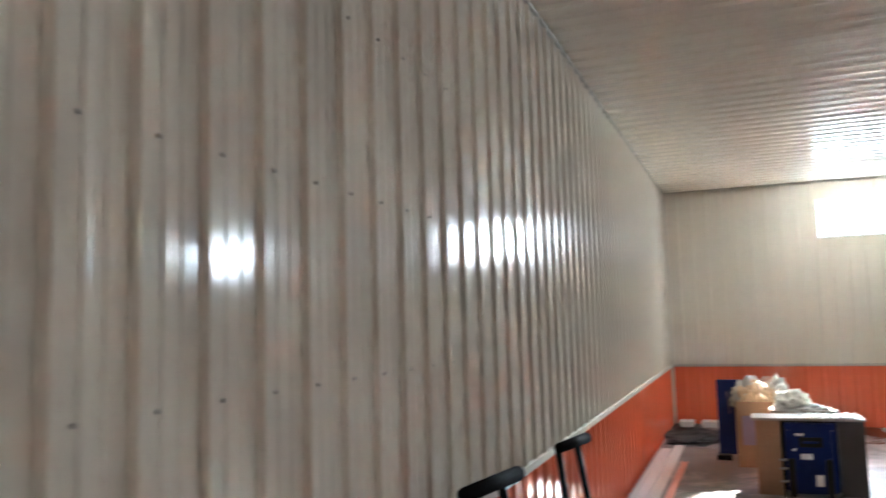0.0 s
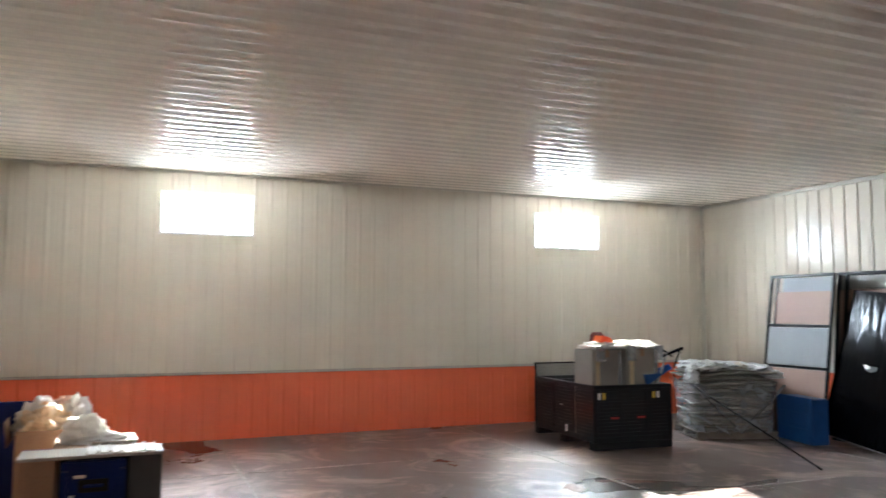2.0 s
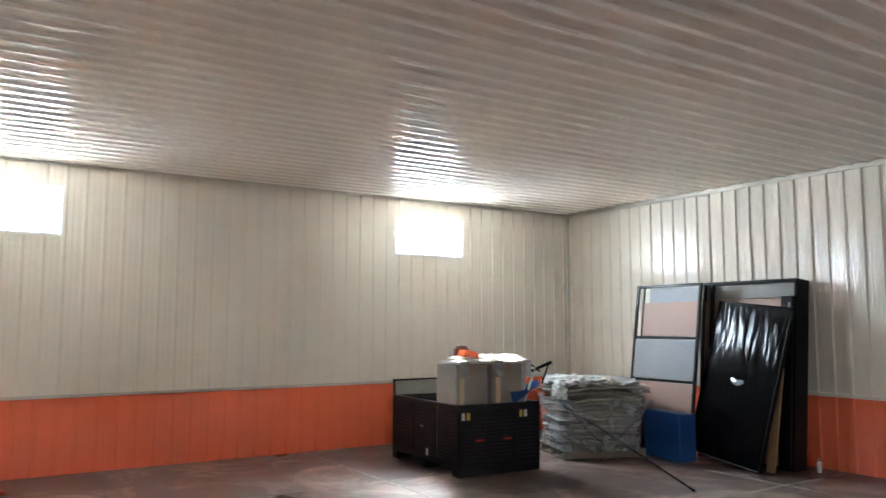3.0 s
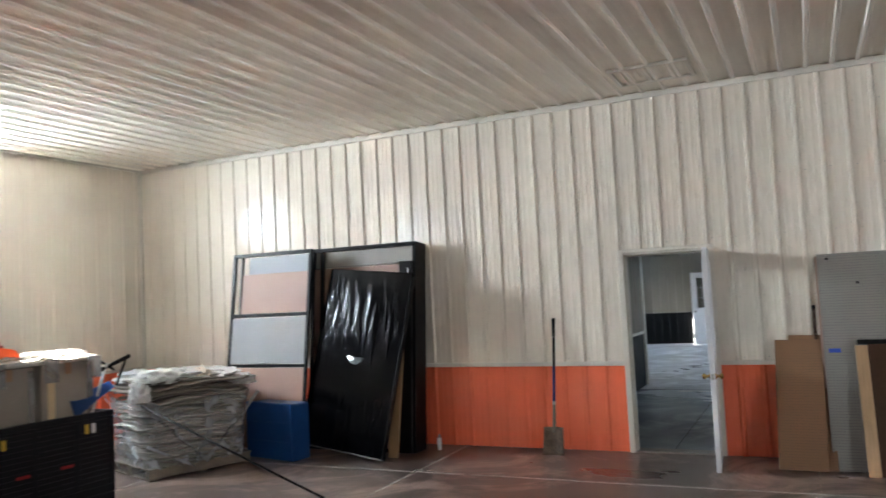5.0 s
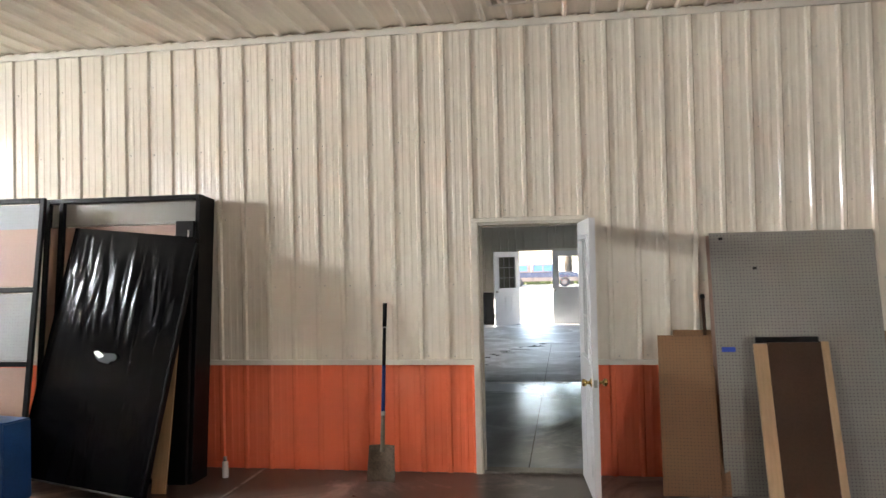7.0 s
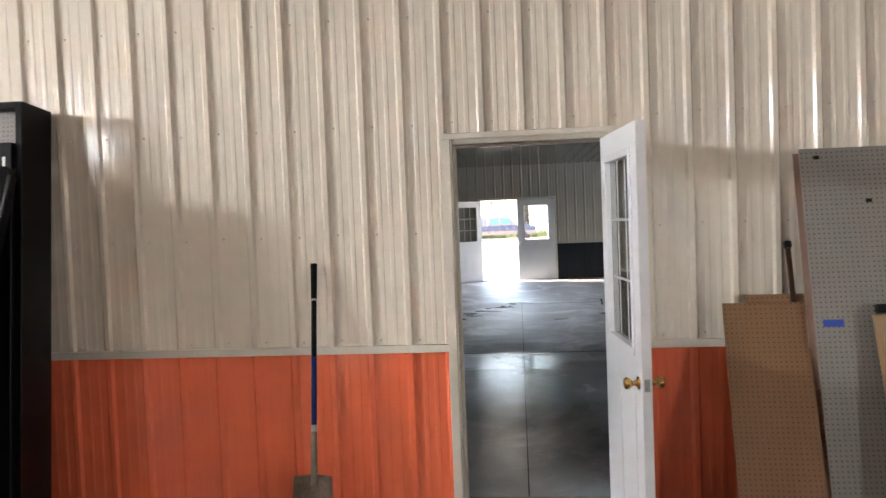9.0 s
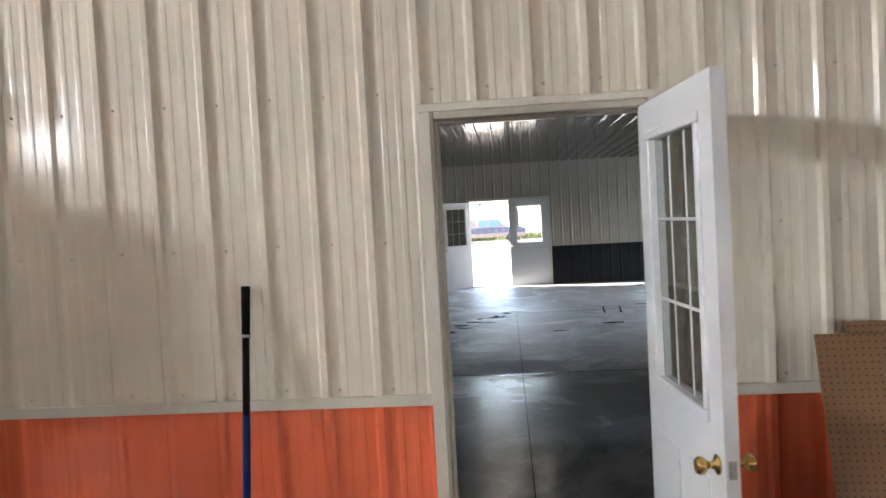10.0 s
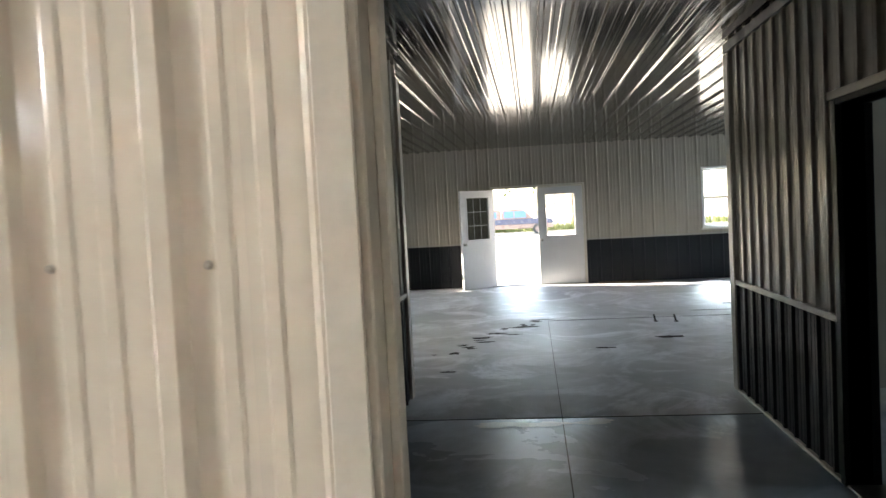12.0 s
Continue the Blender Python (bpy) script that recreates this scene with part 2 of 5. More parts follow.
M_CARDGREY = material("grey_cardboard", (0.30, 0.27, 0.23), 0.6, 0, 0.12, 4, 60, 0.03)
M_BLUE = material("blue_plastic", (0.012, 0.075, 0.26), 0.38, 0, 0.2, 5, 70, 0.03)
M_NAVY = material("navy_plastic", (0.005, 0.020, 0.13), 0.4, 0, 0.2, 5, 70, 0.03, spec=0.2)
M_SAND = material("tan_board", (0.29, 0.18, 0.135), 0.6, 0, 0.06, 3, 70, 0.02)
M_WOOD = material("pale_pine", (0.46, 0.29, 0.15), 0.55, 0, 0.22, 3, 40, 0.05, stretch=(14, 14, 1.2))
M_DARKBOARD = material("dark_brown_board", (0.052, 0.025, 0.013), 0.6, 0, 0.2, 3, 60, 0.03, spec=0.15)
M_PEGBROWN = perforated("brown_pegboard", (0.21, 0.105, 0.044), 0.0254, 0.0035)
M_PEGGREY = perforated("grey_pegboard", (0.220, 0.205, 0.178), 0.0254, 0.0042, (0.05, 0.05, 0.05))
M_PEGWHITE = perforated("white_pegboard", (0.23, 0.235, 0.24), 0.0254, 0.003, (0.12, 0.12, 0.12))
M_PAPER = material("white_paper", (0.80, 0.78, 0.74), 0.7, 0, 0.06, 5, 60, 0.03)
M_RAWWOOD = material("weathered_wood", (0.20, 0.165, 0.125), 0.75, 0, 0.3, 4, 40, 0.08)
M_TAPE = material("blue_tape", (0.01, 0.06, 0.42), 0.6)
M_YELLOW = material("yellow_sticker", (0.75, 0.50, 0.06), 0.6)
M_RED = material("red_print", (0.42, 0.02, 0.02), 0.6)
M_FOAM = material("black_foam_grip", (0.007, 0.007, 0.007), 0.85, 0, 0.3, 20, 120, 0.2, spec=0.1)

# ---- builders ----


def part(name, bm, mat, parent=None, label="", smooth=False):
    me = bpy.data.meshes.new(name)
    bm.normal_update()
    bm.to_mesh(me)
    bm.free()
    for m in (mat if isinstance(mat, (list, tuple)) else (mat,)):
        me.materials.append(m)
    if smooth:
        for p in me.polygons:
            p.use_smooth = True
    ob = new(name, me)
    ob.parent = parent
    if label:
        ob["label"] = label
    return ob


def thing(name, m, label, category, group="", kind=""):
    ob = new(name)
    ob.matrix_world = m
    ob.empty_display_size = 0.1
    return tagged(ob, label, category, group, kind)


def add_box(bm, x0, x1, y0, y1, z0, z1, bevel=0.0, m=None, seg=1):
    r = bmesh.ops.create_cube(bm, size=1.0, matrix=Matrix.Translation(((x0 + x1) / 2, (y0 + y1) / 2, (z0 + z1) / 2)) @ Matrix.Diagonal((x1 - x0, y1 - y0, z1 - z0, 1)))
    vs = r["verts"]
    if bevel:
        es = list({e for v in vs for e in v.link_edges})
        r = bmesh.ops.bevel(bm, geom=es, offset=bevel, segments=seg, affect="EDGES", clamp_overlap=True)
        vs = list({v for f in r["faces"] for v in f.verts} | {v for v in vs if v.is_valid})
    if m is not None:
        bmesh.ops.transform(bm, matrix=m, verts=vs)
    return vs


def box(x0, x1, y0, y1, z0, z1, bevel=0.003, seg=1):
    bm = bmesh.new()
    add_box(bm, x0, x1, y0, y1, z0, z1, bevel, seg=seg)
    return bm


def add_rod(bm, a, b, r0, r1=None, n=10):
    a, b = Vector(a), Vector(b)
    d = b - a
    m = Matrix.Translation((a + b) / 2) @ d.to_track_quat("Z", "Y").to_matrix().to_4x4()
    bmesh.ops.create_cone(bm, cap_ends=True, segments=n, radius1=r0, radius2=r0 if r1 is None else r1, depth=d.length, matrix=m)


def rod(a, b, r0, r1=None, n=10):
    bm = bmesh.new()
    add_rod(bm, a, b, r0, r1, n)
    return bm


def lathe(profile, n=16):
    """A turned shape about z from (radius, height) pairs."""
    bm = bmesh.new()
    rings = [[bm.verts.new((r * math.cos(2 * math.pi * i / n), r * math.sin(2 * math.pi * i / n), z)) for i in range(n)] for r, z in profile]
    for a, b in zip(rings, rings[1:]):
        for i in range(n):
            bm.faces.new((a[i], a[(i + 1) % n], b[(i + 1) % n], b[i]))
    bm.faces.new(list(reversed(rings[0])))
    bm.faces.new(rings[-1])
    return bm


def leaning(bl, br, tl):
    """The pose of a flat thing by three of its corners: x along its foot, z up its face, -y out of its face; and its width and height."""
    bl, br, tl = Vector(bl), Vector(br), Vector(tl)
    u = (br - bl).normalized()
    v = tl - bl
    v = (v - u * v.dot(u))
    h = v.length
    v.normalize()
    w = v.cross(u)
    m = Matrix((u, w, v)).transposed().to_4x4()
    m.translation = bl
    return m, (br - bl).length, h


RIB = [(-0.0270, 0.0), (-0.0250, 0.0012), (-0.0150, 0.0172), (-0.0125, 0.0190), (0.0125, 0.0190), (0.0150, 0.0172), (0.0250, 0.0012), (0.0270, 0.0)]
MINOR = [(-0.015, 0.0), (-0.009, 0.0034), (0.009, 0.0034), (0.015, 0.0)]
PITCH = 0.2252


def profile(u0, u1, phase, pitch=PITCH):
    """The outline of ribbed sheet between u0 and u1, a high rib at phase."""
    pts = []
    k = math.floor((u0 - phase) / pitch) - 1
    while phase + k * pitch < u1 + pitch:
        c = phase + k * pitch
        pts += [(c + a, h) for a, h in RIB]
        for off in (0.36, 0.64):
            pts += [(c + off * pitch + a, h) for a, h in MINOR]
        k += 1
    us, hs = [p[0] for p in pts], [p[1] for p in pts]
    keep = [(u, h) for u, h in pts if u0 + 1e-4 < u < u1 - 1e-4]
    return [(u0, float(np.interp(u0, us, hs)))] + keep + [(u1, float(np.interp(u1, us, hs)))]


def ribbed_mesh(name, outline, z0, z1, mat):
    """Sheet with vertical ribs: x along, y out of the wall, z up; bent edges are smooth, flats are flat."""
    me = bpy.data.meshes.new(name)
    nn = len(outline)
    verts = [(u, h, z) for z in (z0, z1) for u, h in outline]
    faces = [(i, i + 1, nn + i + 1, nn + i) for i in range(nn - 1)]
    faces = [tuple(reversed(f)) for f in faces]
    me.from_pydata(verts, [], faces)
    me.materials.append(mat)
    for p, (a, b) in zip(me.polygons, zip(outline, outline[1:])):
        p.use_smooth = abs(b[0] - a[0]) < 0.013
    me.update()
    return me


SHEETS = {}


def ribbed_wall(name, origin, rz, length, height, openings, bands, label, phase=0.1, thick=WT, panel_w=4 * PITCH):
    """A wall with a solid core behind and ribbed sheets in front, cut round the openings (u0, u1, z0, z1).
    u runs along the wall from origin, the face looks to the local +y; bands: (z0, z1, sheet material)."""
    m = pose(*origin, 0, 0, rz)
    bm = bmesh.new()
    us = sorted({0.0, length, *[o[0] for o in openings], *[o[1] for o in openings]})
    for a, b in zip(us, us[1:]):
        cut = [o for o in openings if o[0] < (a + b) / 2 < o[1]]
        z = 0.0
        for o in sorted(cut, key=lambda o: o[2]):
            if o[2] > z:
                add_box(bm, a, b, -thick, -0.001, z, o[2])
            z = o[3]
        if z < height:
            add_box(bm, a, b, -thick, -0.001, z, height)
    wall = part(name, bm, M_CORE)
    wall.matrix_world = m
    tagged(wall, label, "wall", kind="structure")
    k = 0
    start = phase - PITCH / 2
    edges = [0.0] + [start + i * panel_w for i in range(-1, int(length / panel_w) + 2) if 0.02 < start + i * panel_w < length - 0.02] + [length]
    for a, b in zip(edges, edges[1:]):
        for z0, z1, mat in bands:
            pieces = [(a, b, z0, z1)]
            for o in openings:
                cutp = []
                for (p, q, r, s) in pieces:
                    if o[1] <= p or o[0] >= q or o[3] <= r or o[2] >= s:
                        cutp.append((p, q, r, s))
                        continue
                    if o[0] > p:
                        cutp.append((p, o[0], r, s))
                    if o[1] < q:
                        cutp.append((o[1], q, r, s))
                    c, d = max(p, o[0]), min(q, o[1])
                    if o[2] > r:
                        cutp.append((c, d, r, o[2]))
                    if o[3] < s:
                        cutp.append((c, d, o[3], s))
                pieces = cutp
            for p, q, r, s in pieces:
                if q - p < 0.004:
                    continue
                key = (round((p - phase) % PITCH, 3), round(q - p, 3), round(s - r, 3), mat.name)
                if key not in SHEETS:
                    SHEETS[key] = ribbed_mesh("panel", [(u - p, h) for u, h in profile(p, q, phase)], 0, s - r, mat)
                ob = new("panel", SHEETS[key])
                ob.parent = wall
                ob.location = (p, 0.0 + 0.0004 * (k % 2), r)
                k += 1
    return wall


def strip(name, pts, mat, label, parent=None):
    """Trim: boxes (x0, x1, y0, y1, z0, z1) of one run."""
    bm = bmesh.new()
    for p in pts:
        add_box(bm, *p, bevel=0.0015)
    return tagged(part(name, bm, mat, parent), label, "trim", kind="structure")


# ---- store room shell ----
STORE_BANDS = [(0.0, RAIL - 0.018, M_ORANGE), (RAIL + 0.018, CZ, M_BEIGE)]
LEN_NS, LEN_EW = NY - SY, EX - WX
wall_east = ribbed_wall("wall_east", (EX, SY, 0), 90, LEN_NS, CZ, [(DOOR[0] - 0.05 - SY, DOOR[1] + 0.05 - SY, 0, DOOR[2] + 0.045)], STORE_BANDS,
                        "cream ribbed steel wall above an orange steel wainscot", phase=(5.160 - SY) % PITCH)
# the west wall is cut for the added fill window
wall_west = ribbed_wall("wall_west", (WX, NY, 0), -90, LEN_NS, CZ, [(NY - WEST_FILL_WIN[1], NY - WEST_FILL_WIN[0], WEST_FILL_WIN[2], WEST_FILL_WIN[3])], STORE_BANDS, "cream ribbed steel wall above an orange steel wainscot", phase=(NY - 0.582) % PITCH)
wall_north = ribbed_wall("wall_north", (EX, NY, 0), 180, LEN_EW, CZ, [(EX - WIN1[1], EX - WIN1[0], WZ0, WZ1), (EX - WIN2[1], EX - WIN2[0], WZ0, WZ1)], STORE_BANDS,
                         "cream ribbed steel wall with two high windows over an orange wainscot", phase=0.1)
# unseen closing wall, set far back to dim the bounce from the south
wall_south = ribbed_wall("wall_south", (WX, SY, 0), 0, LEN_EW, CZ, [], STORE_BANDS, "cream ribbed steel wall above an orange steel wainscot", phase=0.1)

# ceiling: ribs run east-west, hanging down
def ribbed_ceiling(name, x0, x1, y0, y1, z, mat, phase, label):
    out = profile(y0, y1, phase)
    me = bpy.data.meshes.new(name)
    nn = len(out)
    verts = [(x, y, z - h * (1.3 if h > 0.005 else 0.6)) for x in (x0, x1) for y, h in out] + [(x, y, z + 0.1) for x in (x0, x1) for y in (y0, y1)]
    faces = [(i, i + 1, nn + i + 1, nn + i) for i in range(nn - 1)] + [(2 * nn, 2 * nn + 2, 2 * nn + 3, 2 * nn + 1)]
    me.from_pydata(verts, [], faces)
    me.materials.append(mat)
    for p, (a, b) in zip(me.polygons, zip(out, out[1:])):
        p.use_smooth = abs(b[0] - a[0]) < 0.013
    me.update()
    return tagged(new(name, me), label, "ceiling", kind="structure")


ribbed_ceiling("ceiling", WX - 0.1, EX + 0.05, SY - 0.1, NY + 0.1, CZ, M_CEIL, 0.07, "white ribbed steel ceiling sheets running across the room")

# floors
floor = part("floor", box(WX - WT, EX + WT / 2, SY - WT, NY + WT, -0.15, 0.0, 0), M_FLOOR)
tagged(floor, "dusty reddish-brown stained concrete slab", "floor", kind="structure")
floor_passage = part("floor_passage", box(EX + WT / 2, 14.1, FS - WT, FN + WT, -0.15, 0.0, 0), M_FLOOR3)
tagged(floor_passage, "smooth sealed grey concrete slab with the sky's blue in its colour", "floor", kind="structure")
floor_front = part("floor_front", box(14.1, FX + WT, FS - WT, FN + WT, -0.15, 0.0, 0), M_FLOOR2)
tagged(floor_front, "smooth grey sealed concrete slab with dark cracks", "floor", kind="structure")

# rail between wainscot and upper sheets, and the trim under the ceiling
def rail(name, runs, mat=M_TRIM, label="cream metal rail between wainscot and upper wall"):
    return strip(name, runs, mat, label)


T = 0.026
rail("trim_rail_east", [(EX - T, EX - 0.001, SY, DOOR[0] - 0.05, RAIL - 0.022, RAIL + 0.022), (EX - T, EX - 0.001, DOOR[1] + 0.05, NY - T, RAIL - 0.022, RAIL + 0.022)])
rail("trim_rail_west", [(WX + 0.001, WX + T, SY, NY - T, RAIL - 0.022, RAIL + 0.022)])
rail("trim_rail_north", [(WX + T, EX - T, NY - T, NY - 0.001, RAIL - 0.010, RAIL + 0.010)], M_JAMB)
strip("trim_ceiling", [(EX - 0.03, EX - 0.001, SY, NY - 0.03, CZ - 0.075, CZ - 0.02)], M_TRIM, "cream metal trim under the ceiling edge")
strip("trim_ceiling_west", [(WX + 0.001, WX + 0.03, SY, NY - 0.03, CZ - 0.034, CZ - 0.02)], M_JAMB, "cream metal trim under the ceiling edge")
strip("trim_ceiling_north", [(WX + 0.03, EX - 0.03, NY - 0.03, NY - 0.001, CZ - 0.05, CZ - 0.02)], M_TRIM, "cream metal trim under the ceiling edge")
strip("trim_corner", [(EX - 0.045, EX - 0.002, NY - 0.045, NY - 0.002, 0.0, CZ - 0.08)], M_TRIM, "cream metal corner trim")
strip("trim_corner_west", [(WX + 0.002, WX + 0.045, NY - 0.045, NY - 0.002, 0.0, CZ - 0.08)], M_TRIM, "cream metal corner trim")


def high_window(name, a, b):
    th = thing(name, pose((a + b) / 2, NY, WZ0), "white vinyl sliding window filled with bright daylight", "window", kind="structure")
    w, h = b - a, WZ1 - WZ0
    bm = bmesh.new()
    f = 0.035
    y0, y1 = -0.022, WT
    for bx in ((-w / 2, w / 2, y0, y1, 0, f), (-w / 2, w / 2, y0, y1, h - f, h), (-w / 2, -w / 2 + f, y0, y1, f, h - f), (w / 2 - f, w / 2, y0, y1, f, h - f)):
        add_box(bm, *bx, bevel=0.003)
    part("window_frame", bm, M_WHITEVINYL, th)
    for s in (-1, 1):
        x0, x1 = sorted((s * 0.012, s * (w / 2 - f)))
        pane = part("pane", box(x0, x1, 0.09, 0.094, f, h - f, 0), M_GLASS, th)
        pane.visible_shadow = False
    part("mullion", box(-0.012, 0.012, 0.075, 0.11, f, h - f, 0.002), M_WHITEVINYL, th)
    return th


high_window("window_1", *WIN1)
high_window("window_2", *WIN2)


# ---- front room shell ----
FRONT_BANDS = [(0.0, RAIL - 0.018, M_BLACKST), (RAIL + 0.018, FCZ, M_GREYST)]
ribbed_ceiling("ceiling_front", EX + WT, FX + 0.05, FS - 0.1, FN + 0.1, FCZ, M_DARKCEIL, 0.05, "dark bronze glossy ribbed steel ceiling")
ribbed_wall("wall_far", (FX, FS, 0), 90, FN - FS, FCZ, [(FDOOR[0] - FS, FDOOR[1] - FS, 0, FDOOR[2]), (FWIN[0] - FS, FWIN[1] - FS, FWIN[2], FWIN[3]), (FWIN2[0] - FS, FWIN2[1] - FS, FWIN2[2], FWIN2[3])], FRONT_BANDS,
            "pale grey ribbed steel wall above a black steel wainscot", phase=0.1)
ribbed_wall("wall_front_north", (FX, FN, 0), 180, FX - PX, FCZ, [(FX - SIDE_FILL_WIN[1], FX - SIDE_FILL_WIN[0], SIDE_FILL_WIN[2], SIDE_FILL_WIN[3])], FRONT_BANDS, "pale grey ribbed steel wall above a black wainscot", phase=0.1)
ribbed_wall("wall_front_south", (PX, FS, 0), 0, FX - PX, FCZ, [(SIDE_FILL_WIN[0] - PX, SIDE_FILL_WIN[1] - PX, SIDE_FILL_WIN[2], SIDE_FILL_WIN[3])], FRONT_BANDS, "pale grey ribbed steel wall above a black wainscot", phase=0.1)
PDOOR = (11.65, 12.57, 2.10)
ribbed_wall("wall_passage_north", (PX, PL, 0), 180, PX - EX - WT, FCZ, [], FRONT_BANDS, "pale grey ribbed steel partition above a black wainscot", phase=0.1, thick=0.12)
ribbed_wall("wall_passage_south", (EX + WT, PR, 0), 0, PX - EX - WT, FCZ, [(PDOOR[0] - EX - WT, PDOOR[1] - EX - WT, 0, PDOOR[2])], FRONT_BANDS, "pale grey ribbed steel partition with a dark doorway", phase=0.1, thick=0.12)
for nm, y0, y1 in (("wall_end_north", PL + 0.12, FN), ("wall_end_south", FS, PR - 0.12)):
    ob = part(nm, box(PX - 0.12, PX, y0, y1, 0, FCZ, 0), M_GREYST)
    tagged(ob, "pale grey partition wall", "wall", kind="structure")
tagged(part("wall_side_room_north", box(EX + WT, PX - 0.12, FN - 0.1, FN, 0, FCZ, 0), M_GREYST), "pale grey plain wall", "wall", kind="structure")
ribbed_wall("wall_side_room_south", (EX + WT, FS, 0), 0, PX - 0.12 - EX - WT, FCZ, [(SWIN[0] - EX - WT, SWIN[1] - EX - WT, SIDE_FILL_WIN[2], SIDE_FILL_WIN[3])], FRONT_BANDS, "pale grey ribbed steel wall above a black wainscot", phase=0.1)
T2 = 0.024
strip("trim_rail_passage", [(EX + WT, PDOOR[0] - 0.06, PR + 0.001, PR + T2, RAIL - 0.02, RAIL + 0.02), (PDOOR[1] + 0.06, PX, PR + 0.001, PR + T2, RAIL - 0.02, RAIL + 0.02)], M_TRIM, "pale metal rail above the black wainscot")
strip("trim_rail_passage_north", [(EX + WT, PX, PL - T2, PL - 0.001, RAIL - 0.02, RAIL + 0.02)], M_TRIM, "pale metal rail above the black wainscot")
strip("trim_passage_top", [(EX + WT, PX, PR + 0.001, PR + 0.03, FCZ - 0.10, FCZ - 0.022)], M_BLACK, "dark metal trim under the ceiling")
strip("trim_partition_end", [(PX - 0.13, PX + 0.006, PR - 0.12, PR + 0.03, 0, FCZ - 0.11)], M_TRIM, "pale metal end trim of the partition")
strip("trim_partition_end_north", [(PX - 0.13, PX + 0.006, PL - 0.03, PL + 0.12, 0, FCZ - 0.11)], M_TRIM, "pale metal end trim of the partition")
strip("trim_base_passage", [(PDOOR[1] + 0.06, PX, PR + 0.001, PR + 0.028, 0.0, 0.02)], M_TRIM, "pale metal base trim")

# ---- doors ----


# white muntins greyed, with the shade between the panes in their colour
M_MUNTINSHADE = material("white_muntin_in_shade", (0.50, 0.50, 0.50), 0.45)


def lite(parent, w, h, x, z, t, cols, rows, mat_frame, glass_mat, mun=0.012):
    """A glazed opening of a door with its muntins, both faces."""
    fr = bmesh.new()
    f = 0.035
    for s in (-1, 1):
        y0, y1 = sorted((s * (t / 2 - 0.006), s * (t / 2 + 0.010)))
        for bx in ((x - w / 2 - f, x + w / 2 + f, z - f, z), (x - w / 2 - f, x + w / 2 + f, z + h, z + h + f), (x - w / 2 - f, x - w / 2, z, z + h), (x + w / 2, x + w / 2 + f, z, z + h)):
            add_box(fr, bx[0], bx[1], y0, y1, bx[2], bx[3], 0.004)
    part("glazing_frame", fr, mat_frame, parent)
    p = part("pane", box(x - w / 2 + 0.001, x + w / 2 - 0.001, -0.003, 0.003, z + 0.001, z + h - 0.001, 0), glass_mat, parent)
    p.visible_shadow = False
    for i in range(1, cols):
        cx = x - w / 2 + w * i / cols
        part("muntin", box(cx - mun / 2, cx + mun / 2, -0.005, 0.005, z, z + h, 0.002), M_MUNTINSHADE, parent)
    for j in range(1, rows):
        cz = z + h * j / rows
        part("muntin", box(x - w / 2, x + w / 2, -0.0055, 0.0055, cz - mun / 2, cz + mun / 2, 0.002), M_MUNTINSHADE, parent)


def leaf_body(w, h, t, hole, grooves, mat, parent, name="leaf"):
    """A door slab with a glazed hole (x0, x1, z0, z1) and raised panels below."""
    bm = bmesh.new()
    x0, x1, z0, z1 = hole
    for bx in ((0, w, 0, z0), (0, w, z1, h), (0, x0, z0, z1), (x1, w, z0, z1)):
        add_box(bm, bx[0], bx[1], -t / 2, t / 2, bx[2], bx[3], 0.0)
    bmesh.ops.remove_doubles(bm, verts=bm.verts, dist=1e-5)
    for a, b, c, d in grooves:
        for s in (-1, 1):
            y = s * t / 2
            add_box(bm, a, b, min(y, y + s * 0.004), max(y, y + s * 0.004), c, d, 0.0035)
    return part(name, bm, mat, parent)


def knob_set(parent, x, z, t, mat):
    for s in (-1, 1):
        bm = lathe([(0.031, 0), (0.031, 0.006), (0.014, 0.012), (0.011, 0.03), (0.018, 0.036), (0.027, 0.046), (0.028, 0.058), (0.022, 0.068), (0.008, 0.071)], 18)
        bmesh.ops.transform(bm, matrix=pose(x, s * t / 2, z, -90 * s, 0, 0), verts=bm.verts)
        part("knob", bm, mat, parent, "polished brass knob", smooth=True)


# doorway of the store room: jamb, casing, threshold and the leaf swung open into the room
y0, y1, dz = DOOR
door = thing("door_1", pose(EX, 0, 0), "white half-glazed steel door standing open in a beige frame", "door", kind="structure")
bm = bmesh.new()
for a, b, z0, z1 in ((y1, y1 + 0.05, 0, dz + 0.045), (y0 - 0.05, y0, 0, dz + 0.045), (y0, y1, dz, dz + 0.045)):
    add_box(bm, -0.032, WT + 0.02, a, b, z0, z1, 0.003)
part("door_frame", bm, M_JAMB, door, "beige painted wooden jamb")
bm = bmesh.new()
for a, b, z0, z1 in ((y1 + 0.012, y1 + 0.062, 0, dz + 0.03), (y0 - 0.062, y0 - 0.012, 0, dz + 0.03), (y0 - 0.062, y1 + 0.062, dz + 0.03, dz + 0.062)):
    add_box(bm, -0.042, -0.033, a, b, z0, z1, 0.002)
part("casing", bm, M_TRIM, door, "cream metal casing")
bm = bmesh.new()
for a, b, z0, z1 in ((y1 - 0.014, y1, 0, dz), (y0, y0 + 0.014, 0, dz), (y0 + 0.014, y1 - 0.014, dz - 0.014, dz)):
    add_box(bm, 0.03, 0.075, a, b, z0, z1, 0.002)
part("stop", bm, M_JAMB, door)
part("threshold", box(-0.02, WT, y0, y1, 0.0, 0.018, 0.005), M_STEEL, door, "worn metal threshold")

LEAF_W, LEAF_H, LEAF_T = 0.80, 2.045, 0.044
leaf = thing("leaf", Matrix(), "", "")
leaf.parent = door
